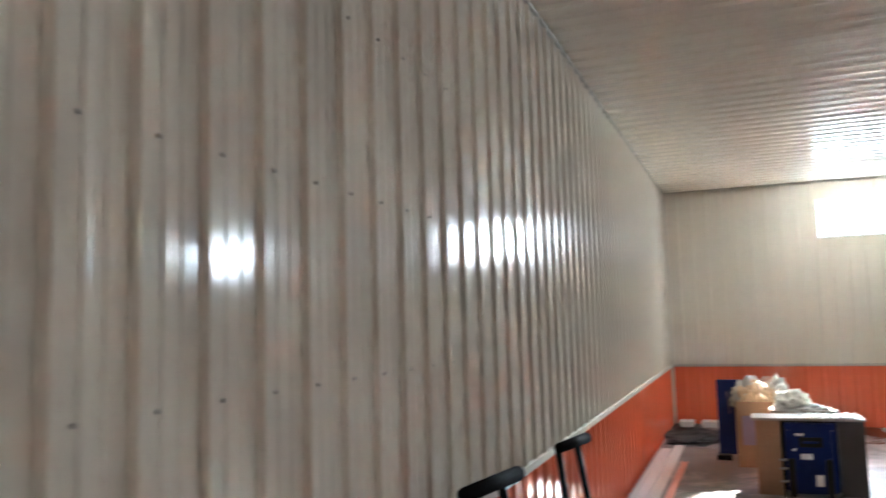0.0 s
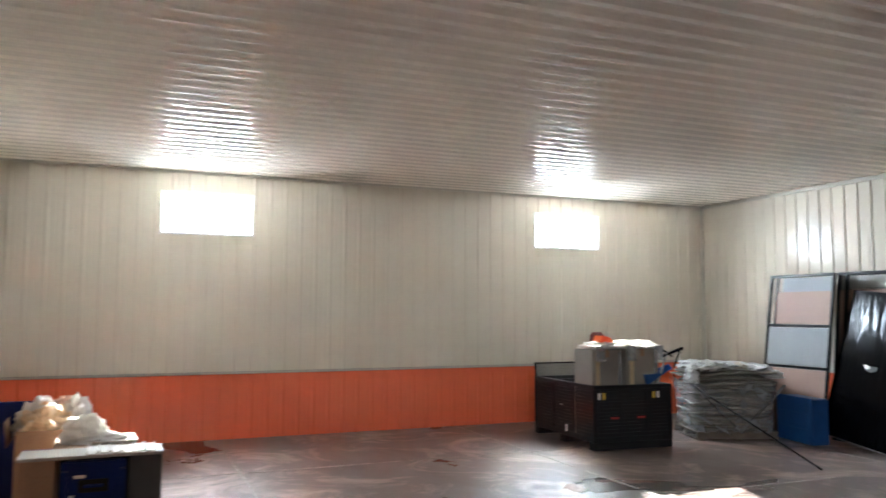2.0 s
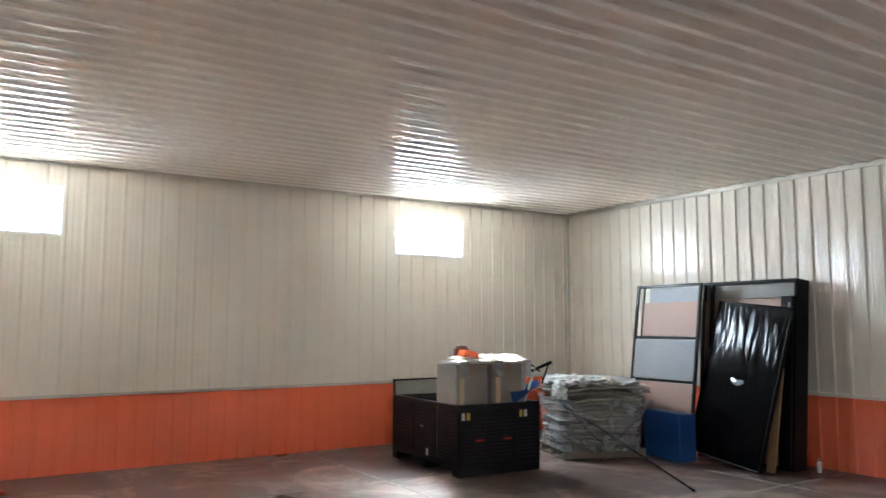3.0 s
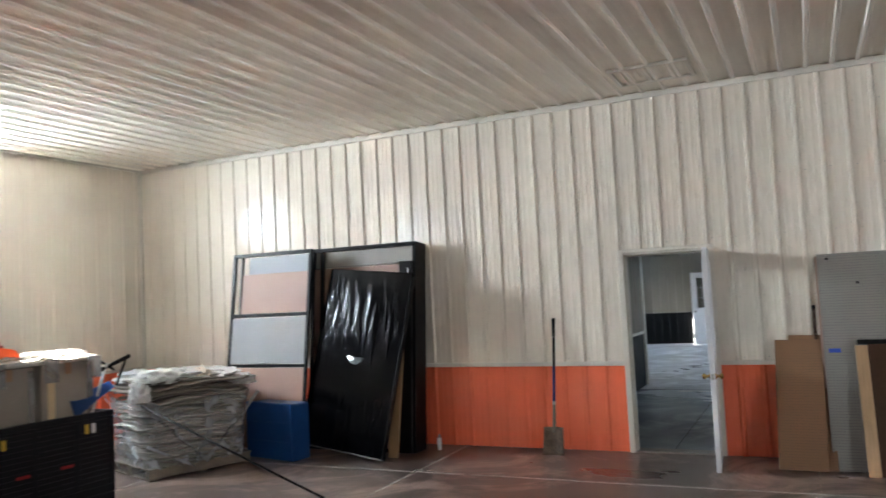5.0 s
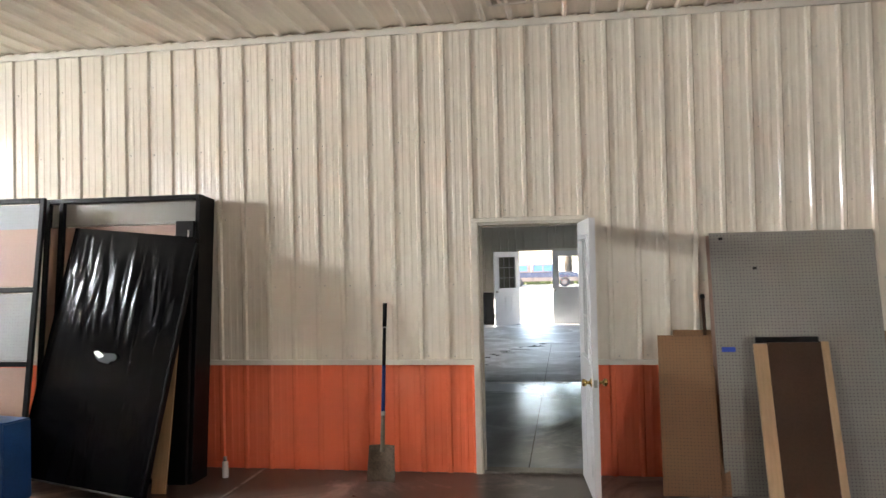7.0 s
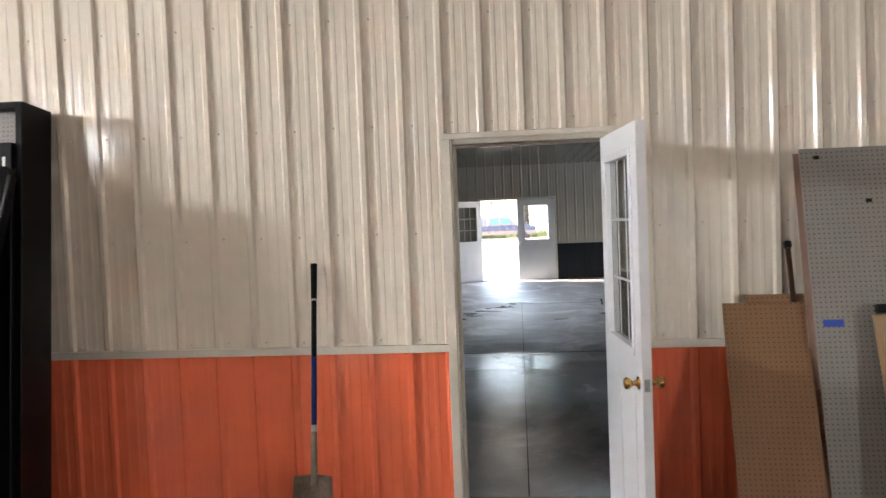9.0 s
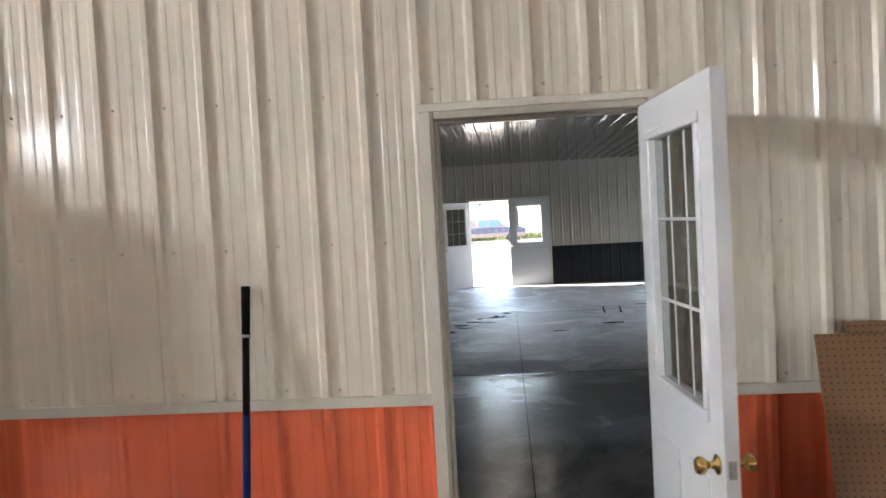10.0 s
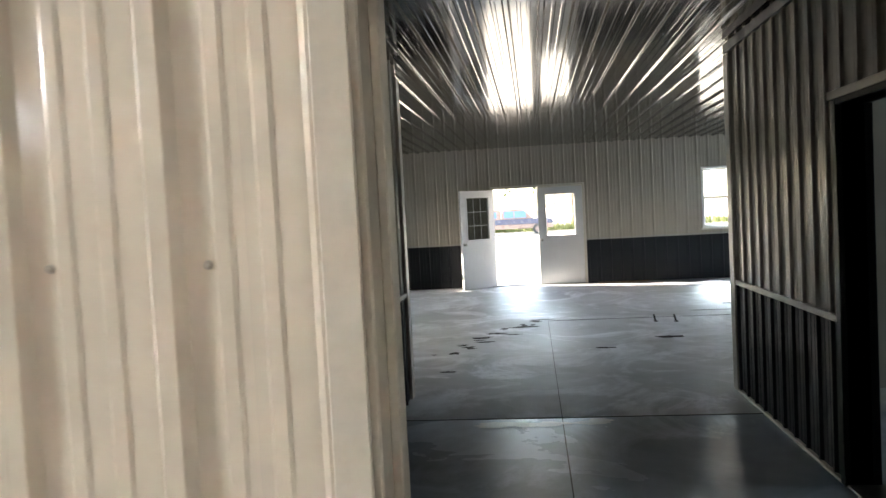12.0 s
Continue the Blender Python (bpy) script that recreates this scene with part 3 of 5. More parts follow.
leaf.matrix_basis = pose(-0.035, y0 + 0.008, 0.015, 0, 0, 180 + LEAF_ANGLE)
hole = (0.145, LEAF_W - 0.145, 1.01, 1.90)
leaf_body(LEAF_W, LEAF_H, LEAF_T, hole, [(0.13, LEAF_W / 2 - 0.04, 0.16, 0.80), (LEAF_W / 2 + 0.04, LEAF_W - 0.13, 0.16, 0.80)], M_WHITE, leaf, "slab")
lite(leaf, hole[1] - hole[0], hole[3] - hole[2], (hole[0] + hole[1]) / 2, hole[2], LEAF_T, 3, 3, M_WHITE, M_SHADEGLASS)
knob_set(leaf, LEAF_W - 0.06, 0.86, LEAF_T, M_BRASS)
part("latch_plate", box(LEAF_W - 0.001, LEAF_W + 0.002, -0.0125, 0.0125, 0.832, 0.888, 0.0005), M_STEEL, leaf, "worn brass latch plate")
for hz in (0.2, 1.0, 1.82):
    part("hinge", rod((-0.004, LEAF_T / 2 + 0.004, hz), (-0.004, LEAF_T / 2 + 0.004, hz + 0.09), 0.006), M_STEEL, leaf)


# ---- front room: double door, windows, door leaf in the passage ----
fd = thing("door_2", pose(FX, 0, 0), "white double door, one half-glazed leaf open to the sunlit yard", "door", kind="structure")
a, b, dz2 = FDOOR
bm = bmesh.new()
for c, d, z0, z1 in ((a - 0.05, a, 0, dz2 + 0.05), (b, b + 0.05, 0, dz2 + 0.05), (a, b, dz2, dz2 + 0.05)):
    add_box(bm, -0.03, WT + 0.02, c, d, z0, z1, 0.003)
part("door_frame", bm, M_TRIM, fd)
part("threshold", box(-0.02, WT, a, b, 0.0, 0.02, 0.004), M_STEEL, fd)


def half_lite_leaf(parent, m, w, grooved, knob_x):
    lf = thing("leaf", Matrix(), "", "")
    lf.parent = parent
    lf.matrix_basis = m
    hl = (0.17, w - 0.17, 1.02, 1.88)
    g = [(0.14 + i * (w - 0.28) / 3 + 0.02, 0.14 + (i + 1) * (w - 0.28) / 3 - 0.02, 0.24, 0.80) for i in range(3)] if grooved else [(0.14, w - 0.14, 0.2, 0.84)]
    leaf_body(w, 2.03, 0.044, hl, g, M_WHITE, lf, "slab")
    lite(lf, hl[1] - hl[0], hl[3] - hl[2], w / 2, hl[2], 0.044, 3 if grooved else 1, 3 if grooved else 2, M_WHITE, M_SHADEGLASS if grooved else M_GLASS, 0.012)
    knob_set(lf, knob_x, 0.93, 0.044, M_STEEL)
    return lf


W2 = (b - a) / 2 - 0.006
half_lite_leaf(fd, pose(0.035, a + 0.002, 0.015, 0, 0, 90), W2, False, W2 - 0.06)
part("stop", box(0.04, 0.06, a, (a + b) / 2 - 0.01, 2.03, dz2 - 0.001, 0.002), M_TRIM, fd)
part("stop", box(0.04, 0.06, a, a + 0.03, 0.021, 2.029, 0.002), M_TRIM, fd)
half_lite_leaf(fd, pose(-0.012, b - 0.004, 0.015, 0, 0, 90 + 46), 0.93, True, 0.93 - 0.06)


def sash_window(name, m, w, h, label):
    """A double-hung vinyl window: frame, two sashes with panes; local x along, -y into the room."""
    th = thing(name, m, label, "window", kind="structure")
    bm = bmesh.new()
    f = 0.04
    for bx in ((0, w, 0, f), (0, w, h - f, h), (0, f, f, h - f), (w - f, w, f, h - f)):
        add_box(bm, bx[0], bx[1], -0.025, WT, bx[2], bx[3], 0.004)
    part("window_frame", bm, M_WHITEVINYL, th)
    for z0, z1, yy in ((f, h / 2 + 0.015, 0.05), (h / 2 - 0.015, h - f, 0.085)):
        bm = bmesh.new()
        for bx in ((f, w - f, z0, z0 + 0.035), (f, w - f, z1 - 0.035, z1), (f, f + 0.03, z0, z1), (w - f - 0.03, w - f, z0, z1)):
            add_box(bm, bx[0], bx[1], yy, yy + 0.03, bx[2], bx[3], 0.002)
        sash = part("sash", bm, M_WHITEVINYL, th)
        p = part("pane", box(f + 0.03, w - f - 0.03, yy + 0.012, yy + 0.016, z0 + 0.035, z1 - 0.035, 0), M_GLASS, sash)
        p.visible_shadow = False
    part("window_sill", box(-0.03, w + 0.03, -0.05, -0.02, -0.03, 0.005, 0.004), M_TRIM, th)
    return th


for i, wn in enumerate((FWIN, FWIN2)):
    sash_window("window_%d" % (i + 3), pose(FX, wn[1], wn[2], 0, 0, -90), wn[1] - wn[0], wn[3] - wn[2], "white vinyl double-hung window looking onto green yard")
# both side windows are unseen, added as openings for the fill lamps
sash_window("window_7", pose(SIDE_FILL_WIN[0], FN, SIDE_FILL_WIN[2], 0, 0, 0), SIDE_FILL_WIN[1] - SIDE_FILL_WIN[0], SIDE_FILL_WIN[3] - SIDE_FILL_WIN[2], "unseen double-hung side window added to light the front room")
sash_window("window_8", pose(SIDE_FILL_WIN[1], FS, SIDE_FILL_WIN[2], 0, 0, 180), SIDE_FILL_WIN[1] - SIDE_FILL_WIN[0], SIDE_FILL_WIN[3] - SIDE_FILL_WIN[2], "unseen double-hung side window added to light the front room")

# unseen window, put in only to carry the west fill light
sash_window("window_5", pose(WX, WEST_FILL_WIN[0], WEST_FILL_WIN[2], 0, 0, 90), WEST_FILL_WIN[1] - WEST_FILL_WIN[0], WEST_FILL_WIN[3] - WEST_FILL_WIN[2], "unseen double-hung west window added to fill the store room with light")

pd = thing("door_3", pose(PDOOR[0], PR, 0), "open doorway lined with black steel, leading to a side room", "door", kind="structure")
w = PDOOR[1] - PDOOR[0]
bm = bmesh.new()
for c, d, z0, z1 in ((-0.06, 0.0, 0, PDOOR[2] + 0.06), (w, w + 0.06, 0, PDOOR[2] + 0.06), (0, w, PDOOR[2], PDOOR[2] + 0.06)):
    add_box(bm, c, d, -0.165, 0.030, z0, z1, 0.003)
part("door_frame", bm, M_BLACK, pd, "black metal door lining")
part("head_trim", box(-0.07, w + 0.07, 0.036, 0.046, PDOOR[2] + 0.03, PDOOR[2] + 0.075, 0.002), M_TRIM, pd, "pale metal head trim")
part("threshold", box(0.0, w, -0.2, 0.02, 0.0, 0.012, 0.003), M_STEEL, pd)
# added window, the source of the glow beyond the open doorway
sash_window("window_6", pose(SWIN[1], FS, SIDE_FILL_WIN[2], 0, 0, 180), SWIN[1] - SWIN[0], SIDE_FILL_WIN[3] - SIDE_FILL_WIN[2], "unseen double-hung window added for the side room's bluish daylight")

# joints in the slabs
def joint(name, runs, mat, label, parent):
    bm = bmesh.new()
    for x0, x1, yy0, yy1 in runs:
        add_box(bm, x0, x1, yy0, yy1, -0.01, 0.0035)
    ob = part(name, bm, mat, parent, label)
    return ob


jr = random.Random(4)
runs = []
for x in (0.46, 4.13, 7.8):
    yy = SY
    while yy < NY:
        l = jr.uniform(0.25, 1.1)
        o = jr.uniform(-0.006, 0.006)
        wd = jr.uniform(0.007, 0.02)
        runs.append((x + o - wd, x + o + wd, yy, min(NY, yy + l)))
        yy += l + (jr.uniform(0, 0.3) if jr.random() < 0.3 else 0)
for y in (-0.5, 3.15, 6.8, 9.42):
    xx = WX
    while xx < EX:
        l = jr.uniform(0.25, 1.1)
        o = jr.uniform(-0.006, 0.006)
        wd = jr.uniform(0.007, 0.02)
        runs.append((xx, min(EX, xx + l), y + o - wd, y + o + wd))
        xx += l + (jr.uniform(0, 0.3) if jr.random() < 0.3 else 0)
joint("joint_line", runs, M_JOINT, "saw-cut joints filled with pale dust", floor)
joint("joint_line", [(EX + WT, 14.09, 4.511, 4.518)], M_JOINTD, "dark saw-cut joint", floor_passage)
joint("joint_line", [(14.11, 19.25, 4.512, 4.518), (14.094, 14.108, PR, PL), (14.98, FX, 8.2, 8.206), (19.25, 19.256, FS, 4.5)], M_JOINTD, "dark saw-cut joints", floor_front)


def blot(cx, cy, rx, ry, rng, n=16, z=0.003):
    """A flat ragged patch on the slab."""
    bm = bmesh.new()
    vs = []
    for i in range(n):
        t = 2 * math.pi * i / n
        r = rng.uniform(0.55, 1.1)
        vs.append(bm.verts.new((cx + rx * r * math.cos(t), cy + ry * r * math.sin(t), z)))
    bm.faces.new(vs)
    return bm


M_DAMP = material("dark_stain", (0.022, 0.020, 0.019), 0.9, 0, 0.3, 9, 60, 0.05, spec=0.05)
# pale colour that paints the door's glints on the slab
M_FLOORGLINT = material("pale_floor_glint", (0.86, 0.86, 0.85), 0.42, 0, 0.1, 9, 60, 0.05, spec=0.9)
br = random.Random(8)
for i in range(22):
    t = i / 21
    cx, cy = 17.0 + 2.25 * t + br.uniform(-0.25, 0.25), 5.75 - 1.2 * t + br.uniform(-0.12, 0.12)
    part("stain", blot(cx, cy, br.uniform(0.025, 0.09), br.uniform(0.05, 0.28) * br.random() + 0.03, br, z=0.003 + 0.0003 * i), M_DAMP, floor_front, "dark ragged stain")
for cx, cy, rx, ry in ((17.6, 3.1, 0.1, 0.22), (16.6, 2.3, 0.08, 0.2), (17.0, 3.9, 0.05, 0.15), (20.5, 1.6, 0.1, 0.3), (16.4, 6.6, 0.12, 0.1), (17.4, 2.0, 0.06, 0.22), (15.9, 5.6, 0.05, 0.1), (19.8, 2.1, 0.07, 0.4)):
    part("stain", blot(cx, cy, rx, ry, br), M_DAMP, floor_front, "dark ragged stain")
# reflections of the bright doorway, laid as pale patches by the joint
for i in range(9):
    part("floor_glint", blot(14.0 - br.uniform(0.02, 0.12), 4.3 + br.uniform(-0.35, 0.75), br.uniform(0.03, 0.1), br.uniform(0.04, 0.2), br, z=0.003 + 0.0006 * i), M_FLOORGLINT, floor_front, "pale patch along the joint, painted as reflected door light")
for cx, cy in ((18.85, 3.07), (18.79, 2.81)):
    th = thing("anchor_bolt", pose(cx, cy, 0, 0, 0, 20), "short dark bent anchor bolt standing in the slab", "bolt", "anchor bolts in the slab")
    part("shank", rod((0, 0, 0), (0.05, 0.0, 0.09), 0.012, n=8), M_BLACK, th)
    part("plate", box(-0.03, 0.03, -0.02, 0.02, 0.0, 0.012, 0.002), M_BLACK, th)

# thin tan strip at the foot of the far wall
th = thing("tan_strip", pose(FX - 0.12, 2.35, 0, 0, 0, 0), "thin tan strip lying along the far wall", "strip")
part("strip", box(-0.04, 0.04, 0, 1.0, 0, 0.02, 0.003), M_WOOD, th)

# ---- attic hatch in the store room ceiling ----
hatch = thing("attic_hatch", pose(8.41, 4.35, CZ), "square white attic hatch with a metal trim frame", "hatch", kind="structure")
bm = bmesh.new()
for bx in ((-0.31, 0.31, -0.375, -0.335), (-0.31, 0.31, 0.335, 0.375), (-0.31, -0.27, -0.335, 0.335), (0.27, 0.31, -0.335, 0.335)):
    add_box(bm, *bx, -0.030, 0.0, 0.004)
part("hatch_frame", bm, M_TRIM, hatch)
bm = bmesh.new()
pts = profile(-0.335, 0.335, 0.05)
for (u0, h0), (u1, h1) in zip(pts, pts[1:]):
    vs = [bm.verts.new(v) for v in ((-0.27, u0, -h0 - 0.004), (-0.27, u1, -h1 - 0.004), (0.27, u1, -h1 - 0.004), (0.27, u0, -h0 - 0.004))]
    bm.faces.new(vs)
part("hatch_cover", bm, M_CEIL, hatch)

# ---- framed display panels leaning on the east wall ----


def frame_bars(w, h, s, d, bars, parent, label=""):
    """A frame of square tube: two uprights, a top and a bottom rail and cross bars, each a part."""
    for x in (0, w - s):
        part("upright", box(x, x + s, 0, d, 0, h, 0.003), M_BLACK, parent, label)
    for z in (0, h - s):
        part("rail", box(s, w - s, 0.0005, d - 0.0005, z, z + s, 0.003), M_BLACK, parent, label)
    for z in bars:
        part("crossbar", box(s, w - s, 0.001, d - 0.001, z - s / 2, z + s / 2, 0.003), M_BLACK, parent, label)


m, w, h = leaning((8.22, 9.65, 0), (8.22, 8.47, 0), (8.56, 9.70, 2.38))
th = thing("display_rack", m, "tall black steel display rack with tan and grey panels", "display rack", "display frames against the wall")
frame_bars(w, h, 0.042, 0.035, (1.02, 1.63), th)
part("upright", box(0.13, 0.155, 0.004, 0.03, 1.65, h - 0.035, 0.002), M_BLACK, th)
part("panel", box(0.16, w - 0.035, 0.008, 0.024, 1.655, 2.14, 0.002), M_SAND, th, "tan board panel")
part("panel", box(0.24, w - 0.035, 0.026, 0.032, 2.0, h - 0.05, 0.002), M_PEGWHITE, th, "white board panel")
part("panel", box(0.036, w - 0.036, 0.008, 0.022, 1.045, 1.60, 0.002), M_PEGWHITE, th, "pale grey perforated panel")
part("panel", box(0.10, w - 0.036, 0.008, 0.022, 0.06, 0.995, 0.002), M_SAND, th, "tan board panel")

m, w, h = leaning((8.60, 8.66, 0), (8.60, 7.21, 0), (8.83, 8.66, 2.39))
th = thing("display_case", m, "deep black display case with grey pegboard and tan back", "display rack", "display frames against the wall")
frame_bars(w, h, 0.04, 0.27, (), th)
part("panel", box(0.04, w - 0.04, 0.05, 0.062, 2.16, h - 0.04, 0.002), M_PEGGREY, th, "grey perforated panel")
part("panel", box(0.04, w - 0.04, 0.03, 0.045, 0.04, 2.15, 0.002), M_SAND, th, "tan board panel")
part("upright", box(w - 0.20, w - 0.04, -0.03, 0.03, 0.0, 2.17, 0.004), M_BLACK, th, "black inner post")
part("upright", box(0.15, 0.19, -0.02, 0.03, 0.04, h - 0.04, 0.003), M_BLACK, th)
part("bracket", box(w - 0.09, w - 0.075, -0.034, -0.03, 2.02, 2.09, 0.001), M_STEEL, th, "small steel clip")

# door wrapped in black film
m, w, h = leaning((8.27, 8.55, 0.13), (8.12, 7.38, 0.012), (8.76, 8.62, 2.16))
th = thing("wrapped_panel", m, "large panel wrapped in creased glossy black plastic film, leaning", "panel")
bm = bmesh.new()
nx, nz = 90, 100
rng = random.Random(3)
grid = []
for j in range(nz + 1):
    row = []
    for i in range(nx + 1):
        x, z = w * i / nx, h * j / nz
        edge = min(1.0, min(x, w - x, z, h - z) / 0.05)
        amp = 0.35 + 0.65 * max(0.0, min(1.0, (z - 0.7) / 0.5))
        cre = noise.noise(Vector((x * 11 + 0.8 * z, 0.3, z * 1.4))) * 0.007 + noise.noise(Vector((x * 26, 4.0, z * 3.0 + x * 3))) * 0.003
        row.append(bm.verts.new((x, -0.006 - edge * amp * abs(cre) * 1.3, z)))
    grid.append(row)
for j in range(nz):
    for i in range(nx):
        bm.faces.new((grid[j][i], grid[j][i + 1], grid[j + 1][i + 1], grid[j + 1][i]))
part("film", bm, M_WRAP, th, "creased black film", smooth=True)
part("core", box(0.004, w - 0.004, -0.005, 0.045, 0.004, h - 0.004, 0.003), M_WRAP, th, "black wrapped edge")
part("edge_strip", box(0.0, w, -0.014, 0.0, 0.0, 0.012, 0.002), M_STEEL, th, "pale metal bottom edge")
part("edge_tube", box(w - 0.004, w + 0.018, -0.008, 0.05, 0.0, h * 0.98, 0.006, 2), M_BLACK, th, "dark edge channel")
bm = blot(0, 0, 0.115, 0.055, random.Random(12), 14)
bmesh.ops.transform(bm, matrix=pose(0.62, -0.022, 1.02, 90, 0, 0), verts=bm.verts)
part("tear", bm, M_BLACKPL, th, "torn hole in the film")
bm = blot(0, 0, 0.075, 0.026, random.Random(13), 10)
bmesh.ops.transform(bm, matrix=pose(0.54, -0.030, 1.035, 90, 18, 0), verts=bm.verts)
part("tear_flap", bm, M_STEEL, th, "curled pale flap of film")

m, w, h = leaning((8.34, 7.42, 0.0), (8.34, 7.30, 0.0), (8.60, 7.40, 1.25))
th = thing("pine_board", m, "pale pine board standing behind the wrapped panel", "board")
part("board", box(0, w, 0, 0.02, 0, h, 0.002), M_WOOD, th)

# blue tote
th = thing("blue_crate", pose(8.10, 8.72, 0, 0, 0, -102), "blue plastic crate standing on its side", "crate")
bm = box(-0.37, 0.37, -0.10, 0.16, 0.0, 0.62, 0.012, 2)
part("body", bm, M_BLUE, th)
part("rim", box(-0.385, 0.385, -0.125, -0.10, 0.004, 0.632, 0.006), M_BLUE, th)
for z in (0.2, 0.41):
    part("rib", box(-0.34, 0.34, -0.131, -0.125, z, z + 0.012, 0.002), M_BLUE, th)

# shovel
th = thing("shovel", pose(8.83, 5.66, 0), "square-nosed shovel with a dark grip, leaning on the wall", "shovel")
top, knee = Vector((0.274, 0.030, 1.428)), Vector((0.055, 0.022, 0.26))
d = (top - knee)
part("grip", rod(knee + d * 0.83, top, 0.017, 0.019, 14), M_FOAM, th, "black rubber grip", smooth=True)
part("collar", rod(knee + d * 0.822, knee + d * 0.832, 0.0195, n=14), M_STEEL, th, "steel ring")
part("shaft", rod(knee + d * 0.56, knee + d * 0.824, 0.0155, n=12), M_BLACK, th, "dark fibreglass shaft", smooth=True)
part("sleeve", rod(knee + d * 0.24, knee + d * 0.56, 0.0165, n=12), M_NAVY, th, "navy blue sleeve", smooth=True)
part("collar", rod(knee + d * 0.215, knee + d * 0.245, 0.018, n=12), M_STEEL, th)
part("socket", rod(knee - d * 0.03, knee + d * 0.22, 0.020, 0.016, 12), M_RAWWOOD, th, "worn steel socket", smooth=True)
bm = bmesh.new()
rows = []
for j in range(9):
    z = 0.285 * j / 8
    half = 0.118 - 0.012 * j / 8
    rows.append([bm.verts.new((-0.005 + 0.215 * z + 0.05 * (abs(i - 4) / 4) ** 2 * -0.6, half * (i - 4) / 4 + 0.02, z)) for i in range(9)])
for j in range(8):
    for i in range(8):
        bm.faces.new((rows[j][i], rows[j][i + 1], rows[j + 1][i + 1], rows[j + 1][i]))
bmesh.ops.solidify(bm, geom=bm.faces, thickness=0.004)
part("blade", bm, material("rusty_blade", (0.22, 0.16, 0.11), 0.55, 0.5, 0.4, 12, 60, 0.1), th, "dirty steel blade", smooth=True)

# white bottle on the floor
th = thing("caulk_tube", pose(8.84, 7.03, 0), "white plastic bottle with a dark cap on the floor", "bottle")
part("bottle", lathe([(0.024, 0), (0.026, 0.005), (0.026, 0.12), (0.02, 0.135)], 14), M_WHITEVINYL, th, smooth=True)
part("cap", lathe([(0.014, 0.135), (0.014, 0.17), (0.008, 0.175)], 12), M_STEEL, th, smooth=True)

# ---- pegboards and boards south of the door ----


def board_thing(name, bl, br_, tl, t, mat, label, category="board", group="boards leaning by the door"):
    m, w, h = leaning(bl, br_, tl)
    th = thing(name, m, label, category, group)
    part("board", box(0, w, 0, t, 0, h, 0.002), mat, th)
    return th, w, h


th, w, h = board_thing("pegboard", (8.66, 3.04, 0), (8.66, 1.83, 0), (9.07, 3.04, 1.95), 0.006, M_PEGGREY, "large grey perforated hardboard sheet leaning on the wall", "pegboard")
for x, z in ((0.07, h - 0.06), (0.31, h - 0.30)):
    part("clip", box(x, x + 0.03, -0.006, 0.0, z, z + 0.02, 0.001), M_BLACK, th, "small black clip")
part("tape", box(0.04, 0.14, -0.002, 0.0, 1.055, 1.092, 0), M_TAPE, th, "strip of blue tape")
board_thing("pegboard", (8.63, 3.49, 0), (8.60, 3.075, 0), (9.02, 3.47, 1.15), 0.006, M_PEGBROWN, "brown perforated hardboard sheet leaning on the wall", "pegboard")
board_thing("pegboard", (8.66, 3.36, 0), (8.64, 3.0, 0), (9.045, 3.34, 1.19), 0.006, M_PEGBROWN, "brown perforated hardboard offcut behind another sheet", "pegboard")
board_thing("pegboard", (8.66, 1.97, 0), (8.66, 0.75, 0), (9.06, 1.97, 1.17), 0.006, M_PEGBROWN, "wide brown perforated hardboard sheet leaning on the wall", "pegboard")
board_thing("hardboard", (8.74, 3.06, 0), (8.74, 1.90, 0), (9.10, 3.06, 1.93), 0.006, M_SAND, "tan hardboard sheet behind the grey one")
th, w, h = board_thing("batten", (8.72, 3.112, 0), (8.72, 3.085, 0), (9.085, 3.112, 1.47), 0.014, M_DARKBOARD, "thin dark wooden batten with a black clip")
part("clip", box(-0.004, w + 0.004, -0.006, 0.02, h - 0.04, h - 0.005, 0.001), M_BLACK, th)
m, w, h = leaning((8.47, 2.775, 0), (8.49, 2.235, 0), (8.81, 2.765, 1.12))
th = thing("panel_door", m, "dark brown board between two pale pine stiles", "board", "boards leaning by the door")
part("board", box(0.10, w - 0.055, 0.004, 0.02, 0, h - 0.004, 0.002), M_DARKBOARD, th, "dark brown hardboard")
part("stile", box(0, 0.10, 0, 0.022, 0, h - 0.02, 0.003), M_WOOD, th, "pale pine stile")
part("stile", box(w - 0.055, w, 0, 0.022, 0, h - 0.005, 0.003), M_WOOD, th, "pale pine stile")
part("top_bar", box(0.02, w - 0.07, -0.004, 0.026, h - 0.01, h + 0.032, 0.003), M_BLACK, th, "black metal top bar")
m, w, h = leaning((8.40, 1.47, 0), (8.40, 1.43, 0), (8.72, 1.51, 0.82))
th = thing("shelf_bracket", m, "black steel shelf bracket leaning on the boards", "bracket")
part("arm", box(0, 0.035, 0, 0.05, 0, h, 0.003), M_BLACK, th)
part("hook", box(-0.03, 0.0, 0.0, 0.05, h * 0.55, h * 0.55 + 0.03, 0.003), M_BLACK, th)
th = thing("base_channel", pose(8.24, 1.6, 0), "long black steel base channel lying on the floor", "channel")
bm = bmesh.new()
add_box(bm, -0.06, 0.06, -0.6, 0.6, 0, 0.006, 0.001)
add_box(bm, -0.06, -0.054, -0.6, 0.6, 0.006, 0.05, 0.001)
add_box(bm, 0.054, 0.06, -0.6, 0.6, 0.006, 0.05, 0.001)
part("channel", bm, M_BLACK, th)


